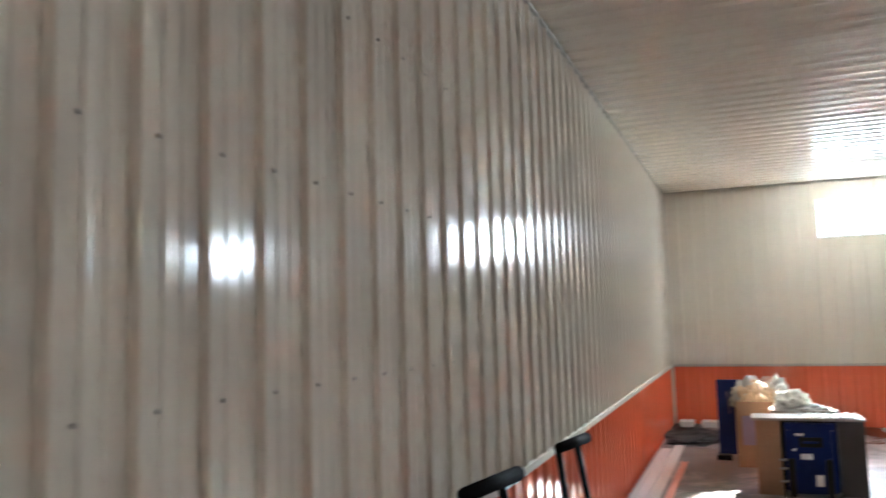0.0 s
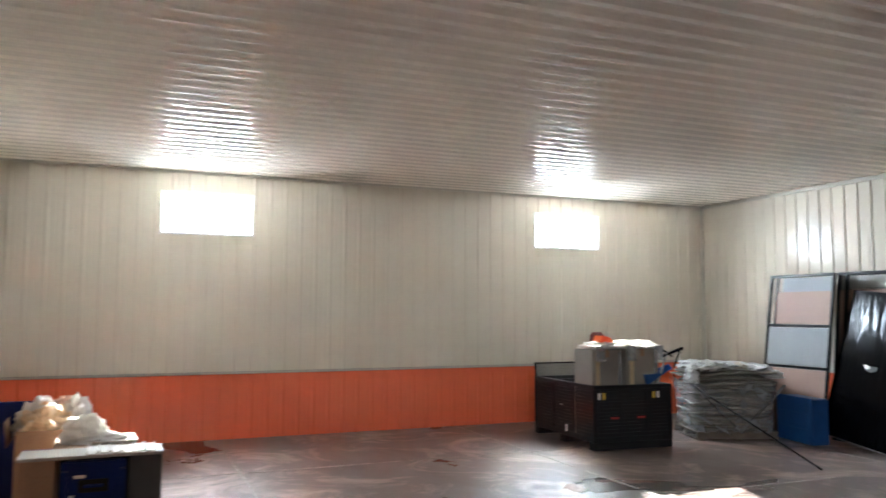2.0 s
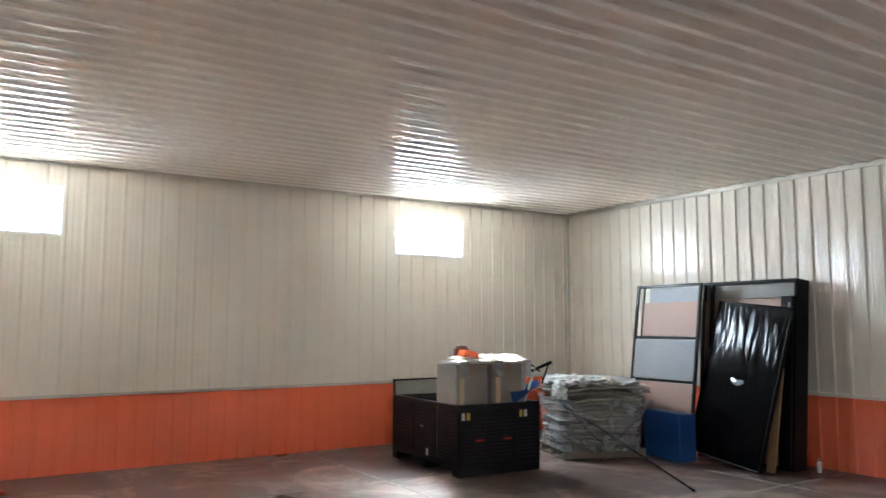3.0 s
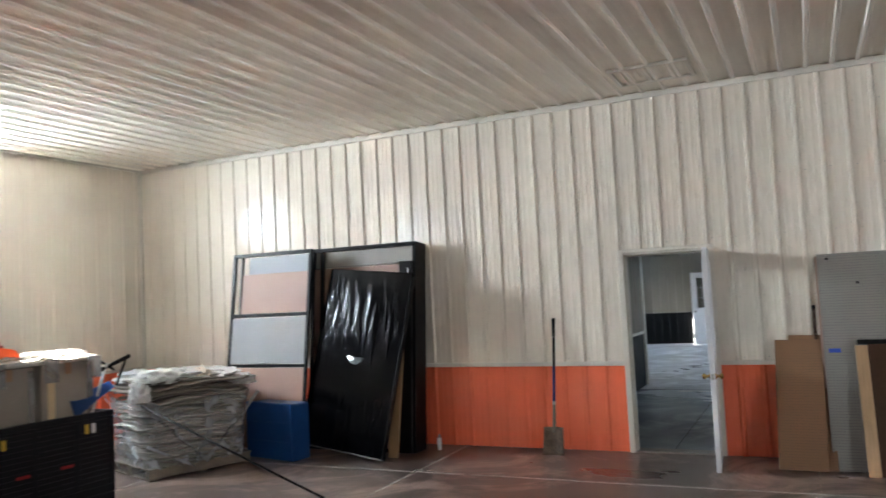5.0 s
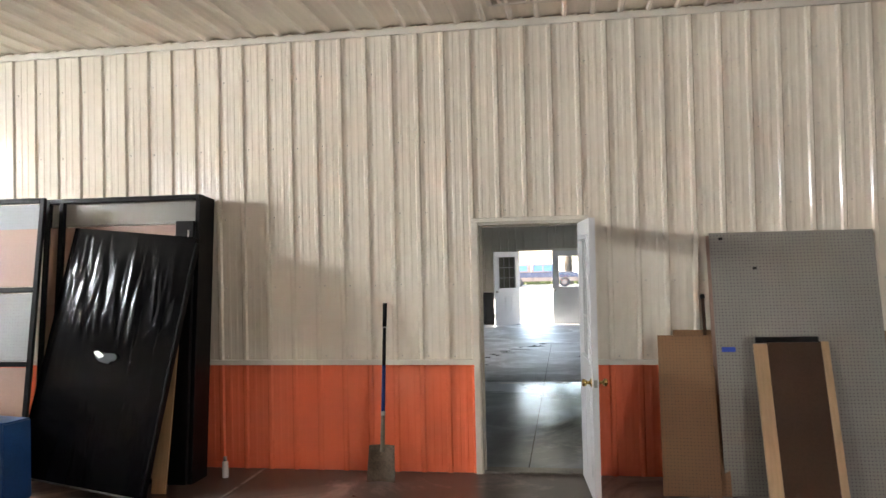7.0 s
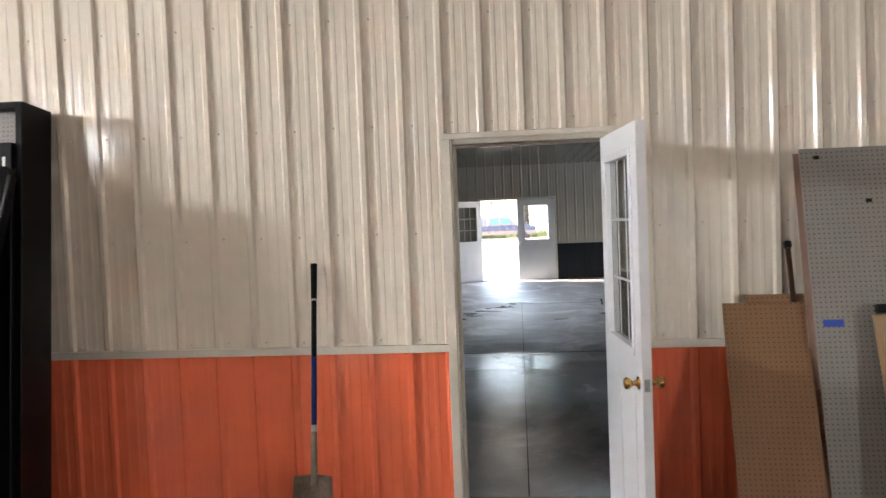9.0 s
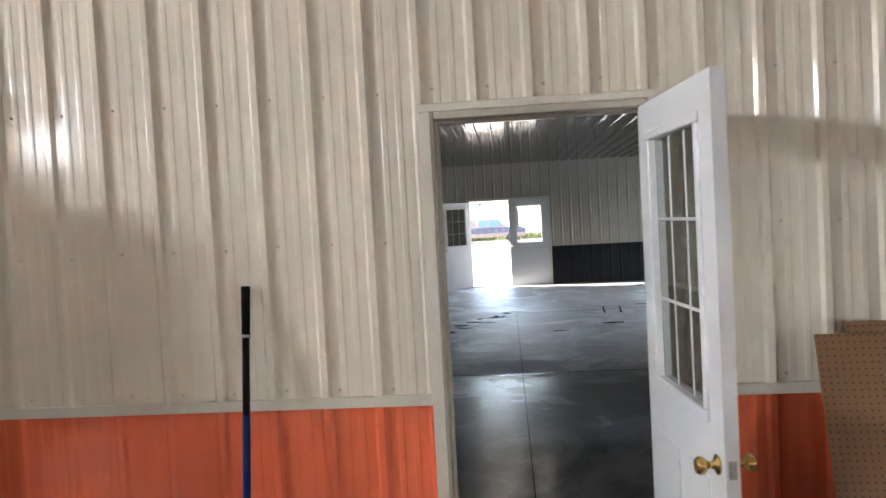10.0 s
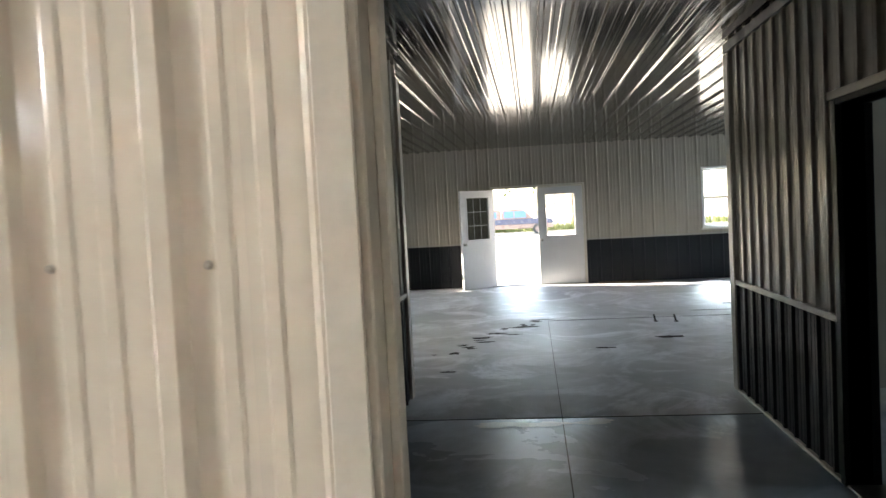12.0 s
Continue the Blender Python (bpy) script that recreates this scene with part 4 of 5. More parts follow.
def film_material(name, alpha_lo, alpha_hi):
    """Cloudy stretch film: part clear, part white, glossy, creased."""
    mat = bpy.data.materials.new(name)
    mat.use_nodes = True
    n_, l_ = mat.node_tree.nodes, mat.node_tree.links
    b_ = n_["Principled BSDF"]
    tc = n_.new("ShaderNodeTexCoord")
    tx = n_.new("ShaderNodeTexNoise")
    tx.inputs["Scale"].default_value, tx.inputs["Detail"].default_value, tx.inputs["Distortion"].default_value = 5.0, 6, 1.2
    l_.new(tc.outputs["Object"], tx.inputs["Vector"])
    mr = n_.new("ShaderNodeMapRange")
    mr.inputs[1].default_value, mr.inputs[2].default_value = 0.35, 0.7
    mr.inputs[3].default_value, mr.inputs[4].default_value = alpha_lo, alpha_hi
    l_.new(tx.outputs[0], mr.inputs[0])
    l_.new(mr.outputs[0], b_.inputs["Alpha"])
    b_.inputs["Base Color"].default_value = (0.48, 0.49, 0.49, 1)
    b_.inputs["Roughness"].default_value = 0.18
    bp = n_.new("ShaderNodeBump")
    bp.inputs["Strength"].default_value, bp.inputs["Distance"].default_value = 0.6, 0.03
    l_.new(tx.outputs[0], bp.inputs["Height"])
    l_.new(bp.outputs[0], b_.inputs["Normal"])
    return mat


M_FILM = film_material("stretch_film", 0.16, 0.62)
M_FILMBAND = film_material("stretch_film_band", 0.30, 0.65)


def crumple(name, mat, parent, cx, cy, cz, rx, ry, rz_, seed, label="", freq=3.0, amp=0.35):
    """A crumpled sheet or bag: an uneven, folded mound."""
    bm_ = bmesh.new()
    bmesh.ops.create_icosphere(bm_, subdivisions=4, radius=1.0)
    off = Vector((seed * 1.7, seed * 0.9, seed * 2.3))
    for v in bm_.verts:
        c_ = v.co.copy()
        f_ = 1 + amp * noise.noise(c_ * freq + off) + 0.5 * amp * abs(noise.noise(c_ * freq * 2.7 + off))
        v.co = Vector((c_.x * rx * f_, c_.y * ry * f_, max(-0.25, c_.z) * rz_ * f_))
        v.co += Vector((cx, cy, cz + 0.25 * rz_))
    return part(name, bm_, mat, parent, label, smooth=False)


M_BAG = thin_sheet("crumpled_white_film", (0.62, 0.62, 0.60), 0.3, 0.22)
M_THINFOAM = thin_sheet("thin_white_foam", (0.85, 0.82, 0.76), 0.55)
M_PALEBAG = material("pale_paper_bag", (0.60, 0.52, 0.42), 0.6, 0, 0.2, 5, 40, 0.1)

# ---- bulk bin with cartons ----
BIN_W, BIN_D, BIN_H = 1.21, 1.70, 0.84
th = thing("bulk_bin", pose(4.91, 9.11, 0, 0, 0, -2.5), "black plastic bulk bin filled with cartons and scrap", "bin")


for name, ln, mm in (("side_panel", BIN_W, pose(0, 0, 0)), ("side_panel", BIN_D, pose(0, BIN_D, 0, 0, 0, -90)), ("side_panel", BIN_W, pose(BIN_W, BIN_D, 0, 0, 0, 180)), ("side_panel", BIN_D, pose(BIN_W, 0, 0, 0, 0, 90))):
    ob = part(name, box(0, ln, 0.012, 0.04, 0.13, BIN_H - 0.052, 0.003), M_BLACKPL, th)
    ob.matrix_basis = mm
    part("top_rim", box(-0.002, ln + 0.002, 0.0, 0.05, BIN_H - 0.05, BIN_H, 0.006, 2), M_BLACKPL, ob)
    part("bottom_rim", box(0, ln, 0.0, 0.0115, 0.10, 0.17, 0.004), M_BLACKPL, ob)
    for x in (0.0, ln * 0.33, ln * 0.66, ln - 0.05):
        part("post", box(x, x + 0.05, 0.0, 0.0115, 0.172, BIN_H - 0.052, 0.003), M_BLACKPL, ob)
    z = 0.21
    while z < BIN_H - 0.08:
        part("rib", box(0.052, ln - 0.052, 0.004, 0.0118, z, z + 0.012, 0.0), M_BLACKPL, ob)
        z += 0.045
part("base", box(0.02, BIN_W - 0.02, 0.02, BIN_D - 0.02, 0.10, 0.15, 0.004), M_BLACKPL, th)
for y in (0.0, BIN_D / 2 - 0.07, BIN_D - 0.14):
    part("skid", box(0.0, BIN_W, y, y + 0.14, 0.0, 0.10, 0.01), M_BLACKPL, th)
for x, mt in ((0.06, M_PAPER), (0.13, M_YELLOW), (0.90, M_YELLOW), (0.97, M_PAPER)):
    part("sticker", box(x, x + 0.04, -0.003, 0.0, 0.66, 0.745, 0), mt, th, "small paper sticker")
for x in (0.25, 0.66):
    part("latch", box(x, x + 0.12, -0.005, 0.0, 0.40, 0.425, 0.001), M_RED, th, "red latch mark")
ob = part("sticker", box(0.52, 0.57, -0.003, 0.0, 0.16, 0.25, 0), M_PAPER, th, "white paper sticker")
ob.matrix_basis = pose(0, BIN_D, 0, 0, 0, -90) @ pose(0.42, 0, 0)
ob = part("latch", box(0.80, 0.86, -0.006, 0.0, 0.50, 0.52, 0.001), M_STEEL, th, "bright hinge pin")
ob.matrix_basis = pose(0, BIN_D, 0, 0, 0, -90)


def carton(name, m, w, d, h, label, mat=None, tape=True):
    c = thing(name, m, label, "carton", "cartons in the bin")
    part("body", box(0, w, 0, d, 0, h, 0.008, 2), mat or M_CARDGREY, c)
    if tape:
        part("tape", box(w / 2 - 0.03, w / 2 + 0.03, -0.002, d + 0.002, h - 0.10, h + 0.002, 0.001), M_CARD, c, "brown packing tape")
    return c


B = pose(4.91, 9.11, 0, 0, 0, -2.5)
carton("carton", B @ pose(-0.02 + 0.06, 0.10, 0.15, 0, 0, 4), 0.48, 0.42, 1.15, "tall grey cardboard carton in clear film")
carton("carton", B @ pose(0.56, 0.10, 0.15, 0, 0, -3), 0.50, 0.45, 1.16, "tall grey cardboard carton in clear film")
M_YFILM = thin_sheet("yellowed_film", (0.80, 0.66, 0.42), 0.4, 0.3)
for cm, cw in ((B @ pose(0.04, 0.10, 0.15, 0, 0, 4), 0.48), (B @ pose(0.56, 0.10, 0.15, 0, 0, -3), 0.50)):
    fth = thing("film_strip", cm, "yellowed clear film strip stuck down a carton", "film", "film on the cartons")
    part("film", box(0.05, 0.12, -0.006, -0.003, 0.60, 1.12, 0.001), M_YFILM, fth)
    part("film", box(cw - 0.07, cw - 0.01, -0.006, -0.003, 0.66, 1.12, 0.001), M_FILMBAND, fth)
th = thing("foam_sheets", B @ pose(0.02, 0.01, 1.315), "loose white foam sheets on top of the cartons", "sheets")
fr = random.Random(5)
for i in range(4):
    ob = part("sheet", box(0, fr.uniform(0.8, 1.06), 0, fr.uniform(0.38, 0.5), i * 0.011, i * 0.011 + 0.009, 0.002), M_PAPER, th, "thin white sheet")
    ob.matrix_basis = pose(fr.uniform(-0.04, 0.05), fr.uniform(-0.02, 0.03), 0, 0, 0, fr.uniform(-3, 3))
# extra folds on the sheets, added to brighten the carton tops
for i, (x, y) in enumerate(((0.22, 0.22), (0.55, 0.20), (0.86, 0.25), (0.70, 0.36))):
    crumple("film_fold", M_THINFOAM, th, x, y, 0.042, 0.20, 0.16, 0.05, 60 + i, "crumpled white foam film added to brighten the carton tops", 4.0)
for x in (0.02, 0.50, 0.93):
    part("hanging_film", box(x, x + 0.14, -0.008, -0.004, -0.16, 0.04, 0.001), M_FILMBAND, th, "clear film hanging over the edge")
def wavy_strip(parent, x0, x1, y0, height, seed, mat, label):
    """A thin curled sheet edge standing up along x."""
    bm_ = bmesh.new()
    rows_ = []
    for j in range(5):
        row_ = []
        for i in range(41):
            x_ = x0 + (x1 - x0) * i / 40
            wob = noise.noise(Vector((x_ * 7, seed, j * 0.3)))
            hh = height * (0.75 + 0.5 * noise.noise(Vector((x_ * 5, seed + 3.0, 0))))
            row_.append(bm_.verts.new((x_, y0 + 0.02 * wob + 0.012 * j * wob, hh * j / 4)))
        rows_.append(row_)
    for j in range(4):
        for i in range(40):
            bm_.faces.new((rows_[j][i], rows_[j][i + 1], rows_[j + 1][i + 1], rows_[j + 1][i]))
    return part("curled_edge", bm_, mat, parent, label, smooth=True)


# upright edges added to glow with sun from behind, for the glare
for i, (xa, xb, yy) in enumerate(((0.0, 0.62, 0.01), (0.36, 1.05, 0.03), (0.05, 1.0, 0.20))):
    wavy_strip(th, xa, xb, yy, 0.075, 3.0 + i * 2.1, M_THINFOAM, "curled edge of thin white foam added to glow in the sun")
th = thing("orange_tray", B @ pose(0.15, 0.10, 1.385, 0, 0, 8), "folded orange plastic tray on the cartons", "tray")
bm = bmesh.new()
tv = add_box(bm, 0.0, 0.27, 0.0, 0.16, 0.0, 0.115, 0.012, seg=2)
for v in bm.verts:
    v.co.x += 0.05 * (v.co.z / 0.115) * (1 if v.co.x < 0.13 else -1.2)
    v.co.z -= 0.05 * (v.co.x / 0.27) * (v.co.z / 0.115)
part("tray", bm, thin_sheet("orange_plastic", (0.80, 0.20, 0.06), 0.3, 0.45), th)
th = thing("paper_stack", B @ pose(0.20, 0.40, 1.375), "small dark red folded bag on the sheets", "bag")
bm = bmesh.new()
add_box(bm, -0.02, 0.17, -0.1, 0.02, 0, 0.155, 0.03, seg=2)
part("bag", bm, material("maroon_bag", (0.16, 0.03, 0.025), 0.6), th)

th = thing("snow_shovel", B @ pose(0.98, 0.06, 0), "blue snow shovel with a black handle standing in the bin", "shovel")
bm = bmesh.new()
rows = []
for j in range(8):
    s = j / 7
    rows.append([bm.verts.new((-0.16 + 0.42 * s, -0.045 + 0.07 * i / 6 + 0.02 * math.sin(s * 3), 0.86 + 0.20 * s + (0.16 - 0.10 * s) * (i / 6 - 0.35))) for i in range(7)])
for j in range(7):
    for i in range(6):
        bm.faces.new((rows[j][i], rows[j][i + 1], rows[j + 1][i + 1], rows[j + 1][i]))
bmesh.ops.solidify(bm, geom=bm.faces, thickness=0.006)
part("blade", bm, M_BLUE, th, "blue plastic blade", smooth=True)
part("shaft", rod((-0.12, 0.05, 0.30), (0.20, -0.02, 1.27), 0.014, n=10), M_STEEL, th, "grey metal shaft", smooth=True)
part("brace", rod((0.30, -0.02, 1.05), (0.40, -0.03, 1.28), 0.012, n=8), M_BLACK, th)
part("grip", rod((0.12, 0.0, 1.20), (0.43, -0.05, 1.315), 0.018, 0.022, 12), M_FOAM, th, "black grip", smooth=True)
part("crossbar", rod((0.10, 0.02, 1.33), (0.27, -0.03, 1.20), 0.013, n=10), M_BLACK, th, smooth=True)

m, w, h = leaning((5.47, 11.52, 0), (6.72, 11.52, 0), (5.47, 11.66, 0.98))
th = thing("framed_screen", m, "grey screen in a thin black frame leaning behind the bin", "frame")
frame_bars(w, h, 0.025, 0.025, (), th)
part("screen", box(0.025, w - 0.025, 0.008, 0.014, 0.025, h - 0.025, 0.001), M_PEGGREY, th, "grey mesh panel")

# long handle leaning from the floor against the stack
th = thing("long_handle", Matrix(), "long thin dark grey tool handle leaning against the wrapped stack", "pole")
_a, _b = Vector((6.65, 7.12, 0.012)), Vector((6.55, 9.17, 0.80))
part("shaft", rod(_a, _b, 0.0105, n=12), material("dark_grey_handle", (0.020, 0.019, 0.018), 0.7, spec=0.1), th, smooth=True)
part("ferrule", rod(_a - (_b - _a) * 0.001, _a.lerp(_b, 0.05), 0.0125, n=12), M_BLACK, th, "black end sleeve", smooth=True)

# ---- pallet of folded sacks under stretch wrap ----
PM = pose(7.47, 9.57, 0, 0, 0, -20)
th = thing("pallet", PM, "worn wooden shipping pallet on the floor", "pallet")
for y in (-0.5, -0.05, 0.40):
    part("stringer", box(-0.58, 0.58, y, y + 0.09, 0.018, 0.105, 0.004), M_RAWWOOD, th)
for i in range(7):
    part("deck_board", box(-0.58 + i * 0.178, -0.58 + i * 0.178 + 0.10, -0.51, 0.51, 0.105, 0.122, 0.003), M_RAWWOOD, th)
for x in (-0.58, -0.05, 0.48):
    part("bottom_board", box(x, x + 0.10, -0.51, 0.51, 0.0, 0.018, 0.003), M_RAWWOOD, th)
th = thing("sack_stack", PM @ pose(0, 0, 0.122), "tall stack of folded grey sacks under cloudy stretch wrap", "stack")
sr = random.Random(21)
SACKS = [material("grey_sack_%d" % i, c, 0.7, 0, 0.25, 3, 30, 0.12) for i, c in enumerate(((0.27, 0.245, 0.20), (0.20, 0.18, 0.145), (0.34, 0.315, 0.27), (0.15, 0.135, 0.11)))]


def stack_edge(a_, z):
    """Half-width of the stack at height z in the direction a_: a rounded rectangle that bulges out and slumps to +x at the top."""
    ca, sa = math.cos(a_), math.sin(a_)
    q = min(1 / max(abs(ca), abs(sa)), 1.30)
    g = 0.95 + 0.10 * z + (0.16 * z * z if ca > 0 else 0.06 * z) - 0.05 * math.sin(3.2 * z)
    return ca * q * 0.555 * g, sa * q * 0.485 * g


z = 0.0
k = 0
while z < 0.86:
    t = sr.uniform(0.020, 0.042)
    bm = bmesh.new()
    n = 56
    tx_, ty_ = sr.uniform(-0.03, 0.05), sr.uniform(-0.04, 0.04)
    ph, ox, oy = sr.uniform(0, 9), sr.uniform(-0.05, 0.05), sr.uniform(-0.05, 0.05)
    rings = []
    for rr_, zt in ((0.965, 0.0), (1.0, 0.35), (0.995, 0.7), (0.955, 1.0), (0.72, 1.02), (0.4, 1.0)):
        ring = []
        for i in range(n):
            a_ = 2 * math.pi * i / n
            x, y = stack_edge(a_, z)
            jit = 1 + 0.11 * noise.noise(Vector((math.cos(a_) * 2.2 + ph, math.sin(a_) * 2.2, z * 3))) + 0.035 * noise.noise(Vector((math.cos(a_) * 8, math.sin(a_) * 8 + ph, z * 9)))
            x, y = x * rr_ * jit + ox, y * rr_ * jit + oy
            fold = 0.032 * noise.noise(Vector((x * 3.1, y * 3.1, z * 2 + 5))) - 0.030 * max(0.0, rr_ - 0.6) * (1 + noise.noise(Vector((x * 6, y * 6, z * 5))))
            ring.append(bm.verts.new((x, y, max(0.0, z + t * zt + tx_ * x + ty_ * y + fold * min(1.0, z * 4)))))
        rings.append(ring)
    for r0, r1 in zip(rings, rings[1:]):
        for i in range(n):
            bm.faces.new((r0[i], r0[(i + 1) % n], r1[(i + 1) % n], r1[i]))
    bm.faces.new(rings[-1])
    bm.faces.new(list(reversed(rings[0])))
    part("sack_layer", bm, SACKS[k % 4 if sr.random() < 0.6 else sr.randrange(4)], th, smooth=True)
    z += t * 0.98
    k += 1
STACK_TOP = z

# stretch wrap: pulled tight in slanting pleats round the lower two thirds, torn at its upper edge
bm = bmesh.new()
n, lev = 120, 22
rings = []
for j in range(lev + 1):
    ring = []
    for i in range(n):
        a_ = 2 * math.pi * i / n
        top_z = 0.66 + 0.16 * noise.noise(Vector((math.cos(a_) * 2.0, math.sin(a_) * 2.0, 7.3)))
        zz = -0.09 + (top_z + 0.09) * j / lev
        x, y = stack_edge(a_, max(0.0, zz))
        pleat = noise.noise(Vector((a_ * 5.0 + zz * 9.0, 1.7, zz * 1.5))) * 0.022 + abs(noise.noise(Vector((a_ * 9.0 - zz * 11.0, 4.1, zz * 2)))) * 0.020
        g = 1.07 + pleat
        ring.append(bm.verts.new((x * g, y * g, zz)))
    rings.append(ring)
for r0, r1 in zip(rings, rings[1:]):
    for i in range(n):
        bm.faces.new((r0[i], r0[(i + 1) % n], r1[(i + 1) % n], r1[i]))
part("stretch_wrap", bm, M_FILM, th, "cloudy creased stretch wrap", smooth=True)


def face_band(p, q, width, name="wrap_band"):
    """A taut twisted band of film between two points on the stack's side."""
    p, q = Vector(p), Vector(q)
    bm_ = bmesh.new()
    d_ = (q - p).normalized()
    up = Vector((0, 0, 1))
    side = (up - d_ * up.dot(d_)).normalized()
    out = d_.cross(side)
    prev = None
    for i in range(13):
        s_ = i / 12
        c_ = p.lerp(q, s_)
        tw = math.sin(s_ * 7) * 0.5
        e = (side * math.cos(tw) + out * math.sin(tw)) * width * (0.6 + 0.4 * abs(math.cos(s_ * 5)))
        cur = (bm_.verts.new(c_ - e), bm_.verts.new(c_ + e))
        if prev:
            bm_.faces.new((prev[0], prev[1], cur[1], cur[0]))
        prev = cur
    bmesh.ops.solidify(bm_, geom=bm_.faces, thickness=0.002)
    return part(name, bm_, M_FILMBAND, th, "twisted band of stretch film", smooth=True)


face_band((-0.62, -0.565, 0.62), (0.05, -0.545, -0.02), 0.022)
face_band((0.02, -0.545, 0.0), (0.66, -0.58, 0.66), 0.028)
face_band((-0.63, -0.57, 0.25), (-0.1, -0.55, -0.04), 0.016)
face_band((-0.64, 0.45, 0.70), (-0.62, -0.45, 0.02), 0.022)
face_band((-0.65, -0.5, 0.72), (-0.62, 0.3, 0.05), 0.02)


th = thing("plastic_film", PM @ pose(0, 0, 0.122 + STACK_TOP - 0.02), "crumpled white plastic film piled on the sack stack", "film")
crumple("film_fold", M_BAG, th, -0.38, -0.30, 0, 0.24, 0.20, 0.11, 1, "crumpled white film")
crumple("film_fold", M_BAG, th, -0.36, 0.22, 0, 0.22, 0.22, 0.09, 2)
crumple("film_fold", M_BAG, th, -0.02, -0.10, 0, 0.30, 0.30, 0.09, 3)
crumple("film_fold", M_PALEBAG, th, 0.12, -0.26, 0, 0.13, 0.12, 0.085, 4, "tan scrap of paper")
crumple("film_fold", M_BAG, th, 0.40, -0.12, 0, 0.22, 0.28, 0.07, 5)
crumple("film_fold", M_BAG, th, 0.30, 0.25, 0, 0.25, 0.2, 0.07, 6)
crumple("film_fold", M_BAG, th, 0.56, -0.30, -0.10, 0.16, 0.24, 0.09, 8)
ob = crumple("film_fold", M_BAG, th, -0.62, -0.42, -0.16, 0.10, 0.12, 0.16, 7)

# ---- north-west corner: work bench with clutter ----
th = thing("display_counter", pose(-1.45, 6.86, 0), "makeshift counter, pale board over a cardboard side and a grey panel", "counter")
part("tabletop", box(-0.03, 0.965, -0.03, 0.33, 0.710, 0.735, 0.004), material("pale_laminate", (0.40, 0.36, 0.30), 0.5), th, "pale laminate board")
part("side_panel", box(0.0, 0.225, 0.0, 0.30, 0.0, 0.709, 0.006), M_CARD, th, "brown cardboard side")
part("side_panel", box(0.73, 0.96, 0.05, 0.12, 0.0, 0.709, 0.004), material("dark_grey_panel", (0.085, 0.080, 0.075), 0.5), th, "dark grey panel")
part("back_panel", box(0.235, 0.95, 0.27, 0.30, 0.0, 0.709, 0.004), M_BLACKPL, th, "dark back panel")
th = thing("navy_case", pose(-1.19, 6.80, 0) @ Matrix.Diagonal((0.86, 1, 1.05, 1)), "navy plastic tool case with bright labels standing under the counter", "case")
part("shell", box(0.02, 0.50, 0.05, 0.20, 0.02, 0.645, 0.02, 3), M_NAVY, th)
part("front_frame", box(0.0, 0.52, 0.035, 0.06, 0.60, 0.66, 0.008, 2), M_NAVY, th)
for x in (0.0, 0.46):
    part("front_frame", box(x, x + 0.06, 0.03, 0.06, 0.04, 0.598, 0.008, 2), M_NAVY, th)
part("recess", box(0.14, 0.38, 0.040, 0.052, 0.44, 0.53, 0.004), M_BLACKPL, th, "dark grip recess")
part("grip", box(0.18, 0.34, 0.028, 0.042, 0.475, 0.497, 0.006, 2), M_NAVY, th)
for x, z, ww, hh in ((0.15, 0.555, 0.09, 0.022), (0.21, 0.36, 0.12, 0.05), (0.33, 0.15, 0.075, 0.10), (0.09, 0.42, 0.04, 0.02)):
    part("label", box(x - ww / 2, x + ww / 2, 0.022, 0.026, z - hh / 2, z + hh / 2, 0.0005), M_PAPER, th, "bright paper label")
for x in (0.02, 0.40):
    leg = part("leg", box(x, x + 0.07, -0.02, 0.02, 0.0, 0.34, 0.008), M_BLACKPL, th, "black slanting leg")
    leg.matrix_basis = pose(0, 0.0, 0, -7, 0, 0)
th = thing("channel_stack", pose(-1.02, 7.06, 0.735), "row of pale ribbed metal trim lengths lying across the counter", "trim")
for i in range(6):
    bm = bmesh.new()
    x = i * 0.082
    add_box(bm, x, x + 0.074, -0.22, 0.12, 0.002, 0.010, 0.001)
    add_box(bm, x, x + 0.007, -0.22, 0.12, 0.010, 0.026, 0.001)
    add_box(bm, x + 0.067, x + 0.074, -0.22, 0.12, 0.010, 0.026, 0.001)
    ob = part("channel", bm, M_TRIM, th)
    ob.matrix_basis = pose(0, 0.02 * ((i * 5) % 3 - 1), 0, 0, 0, 0.4 * ((i * 7) % 3 - 1))
th = thing("chrome_bracket", pose(-1.20, 6.78, 0), "small chrome handle leaning by the tub", "handle")
for z in (0.14, 0.26, 0.34):
    part("bar", box(-0.05, 0.02, -0.012, 0.0, z, z + 0.02, 0.004), M_STEEL, th)
part("post", box(-0.02, 0.0, 0.0, 0.02, 0.0, 0.42, 0.003), M_BLACK, th)

th = thing("carton", pose(-1.64, 8.22, 0, 0, 0, 2), "open brown cardboard carton packed with bags", "carton", "cartons by the west wall")
bm = bmesh.new()
for bx in ((0, 0.52, 0, 0.006), (0, 0.52, 0.894, 0.9), (0, 0.006, 0.006, 0.894), (0.514, 0.52, 0.006, 0.894)):
    add_box(bm, *bx, 0.0, 0.74, 0.001)
add_box(bm, 0.006, 0.514, 0.006, 0.894, 0.0, 0.53, 0.001)
part("body", bm, M_CARD, th)
part("flap", box(-0.005, 0.0, 0.05, 0.85, 0.60, 0.82, 0.001), M_CARD, th).matrix_basis = pose(0, 0, 0, 0, -6, 0)
part("print", box(0.06, 0.40, -0.002, 0.0, 0.25, 0.58, 0), material("pale_violet_print", (0.30, 0.24, 0.34), 0.6), th, "faded printed patch")
th = thing("plastic_bags", pose(-1.36, 8.50, 0.53), "heap of white and yellowish plastic bags in the carton", "bags")
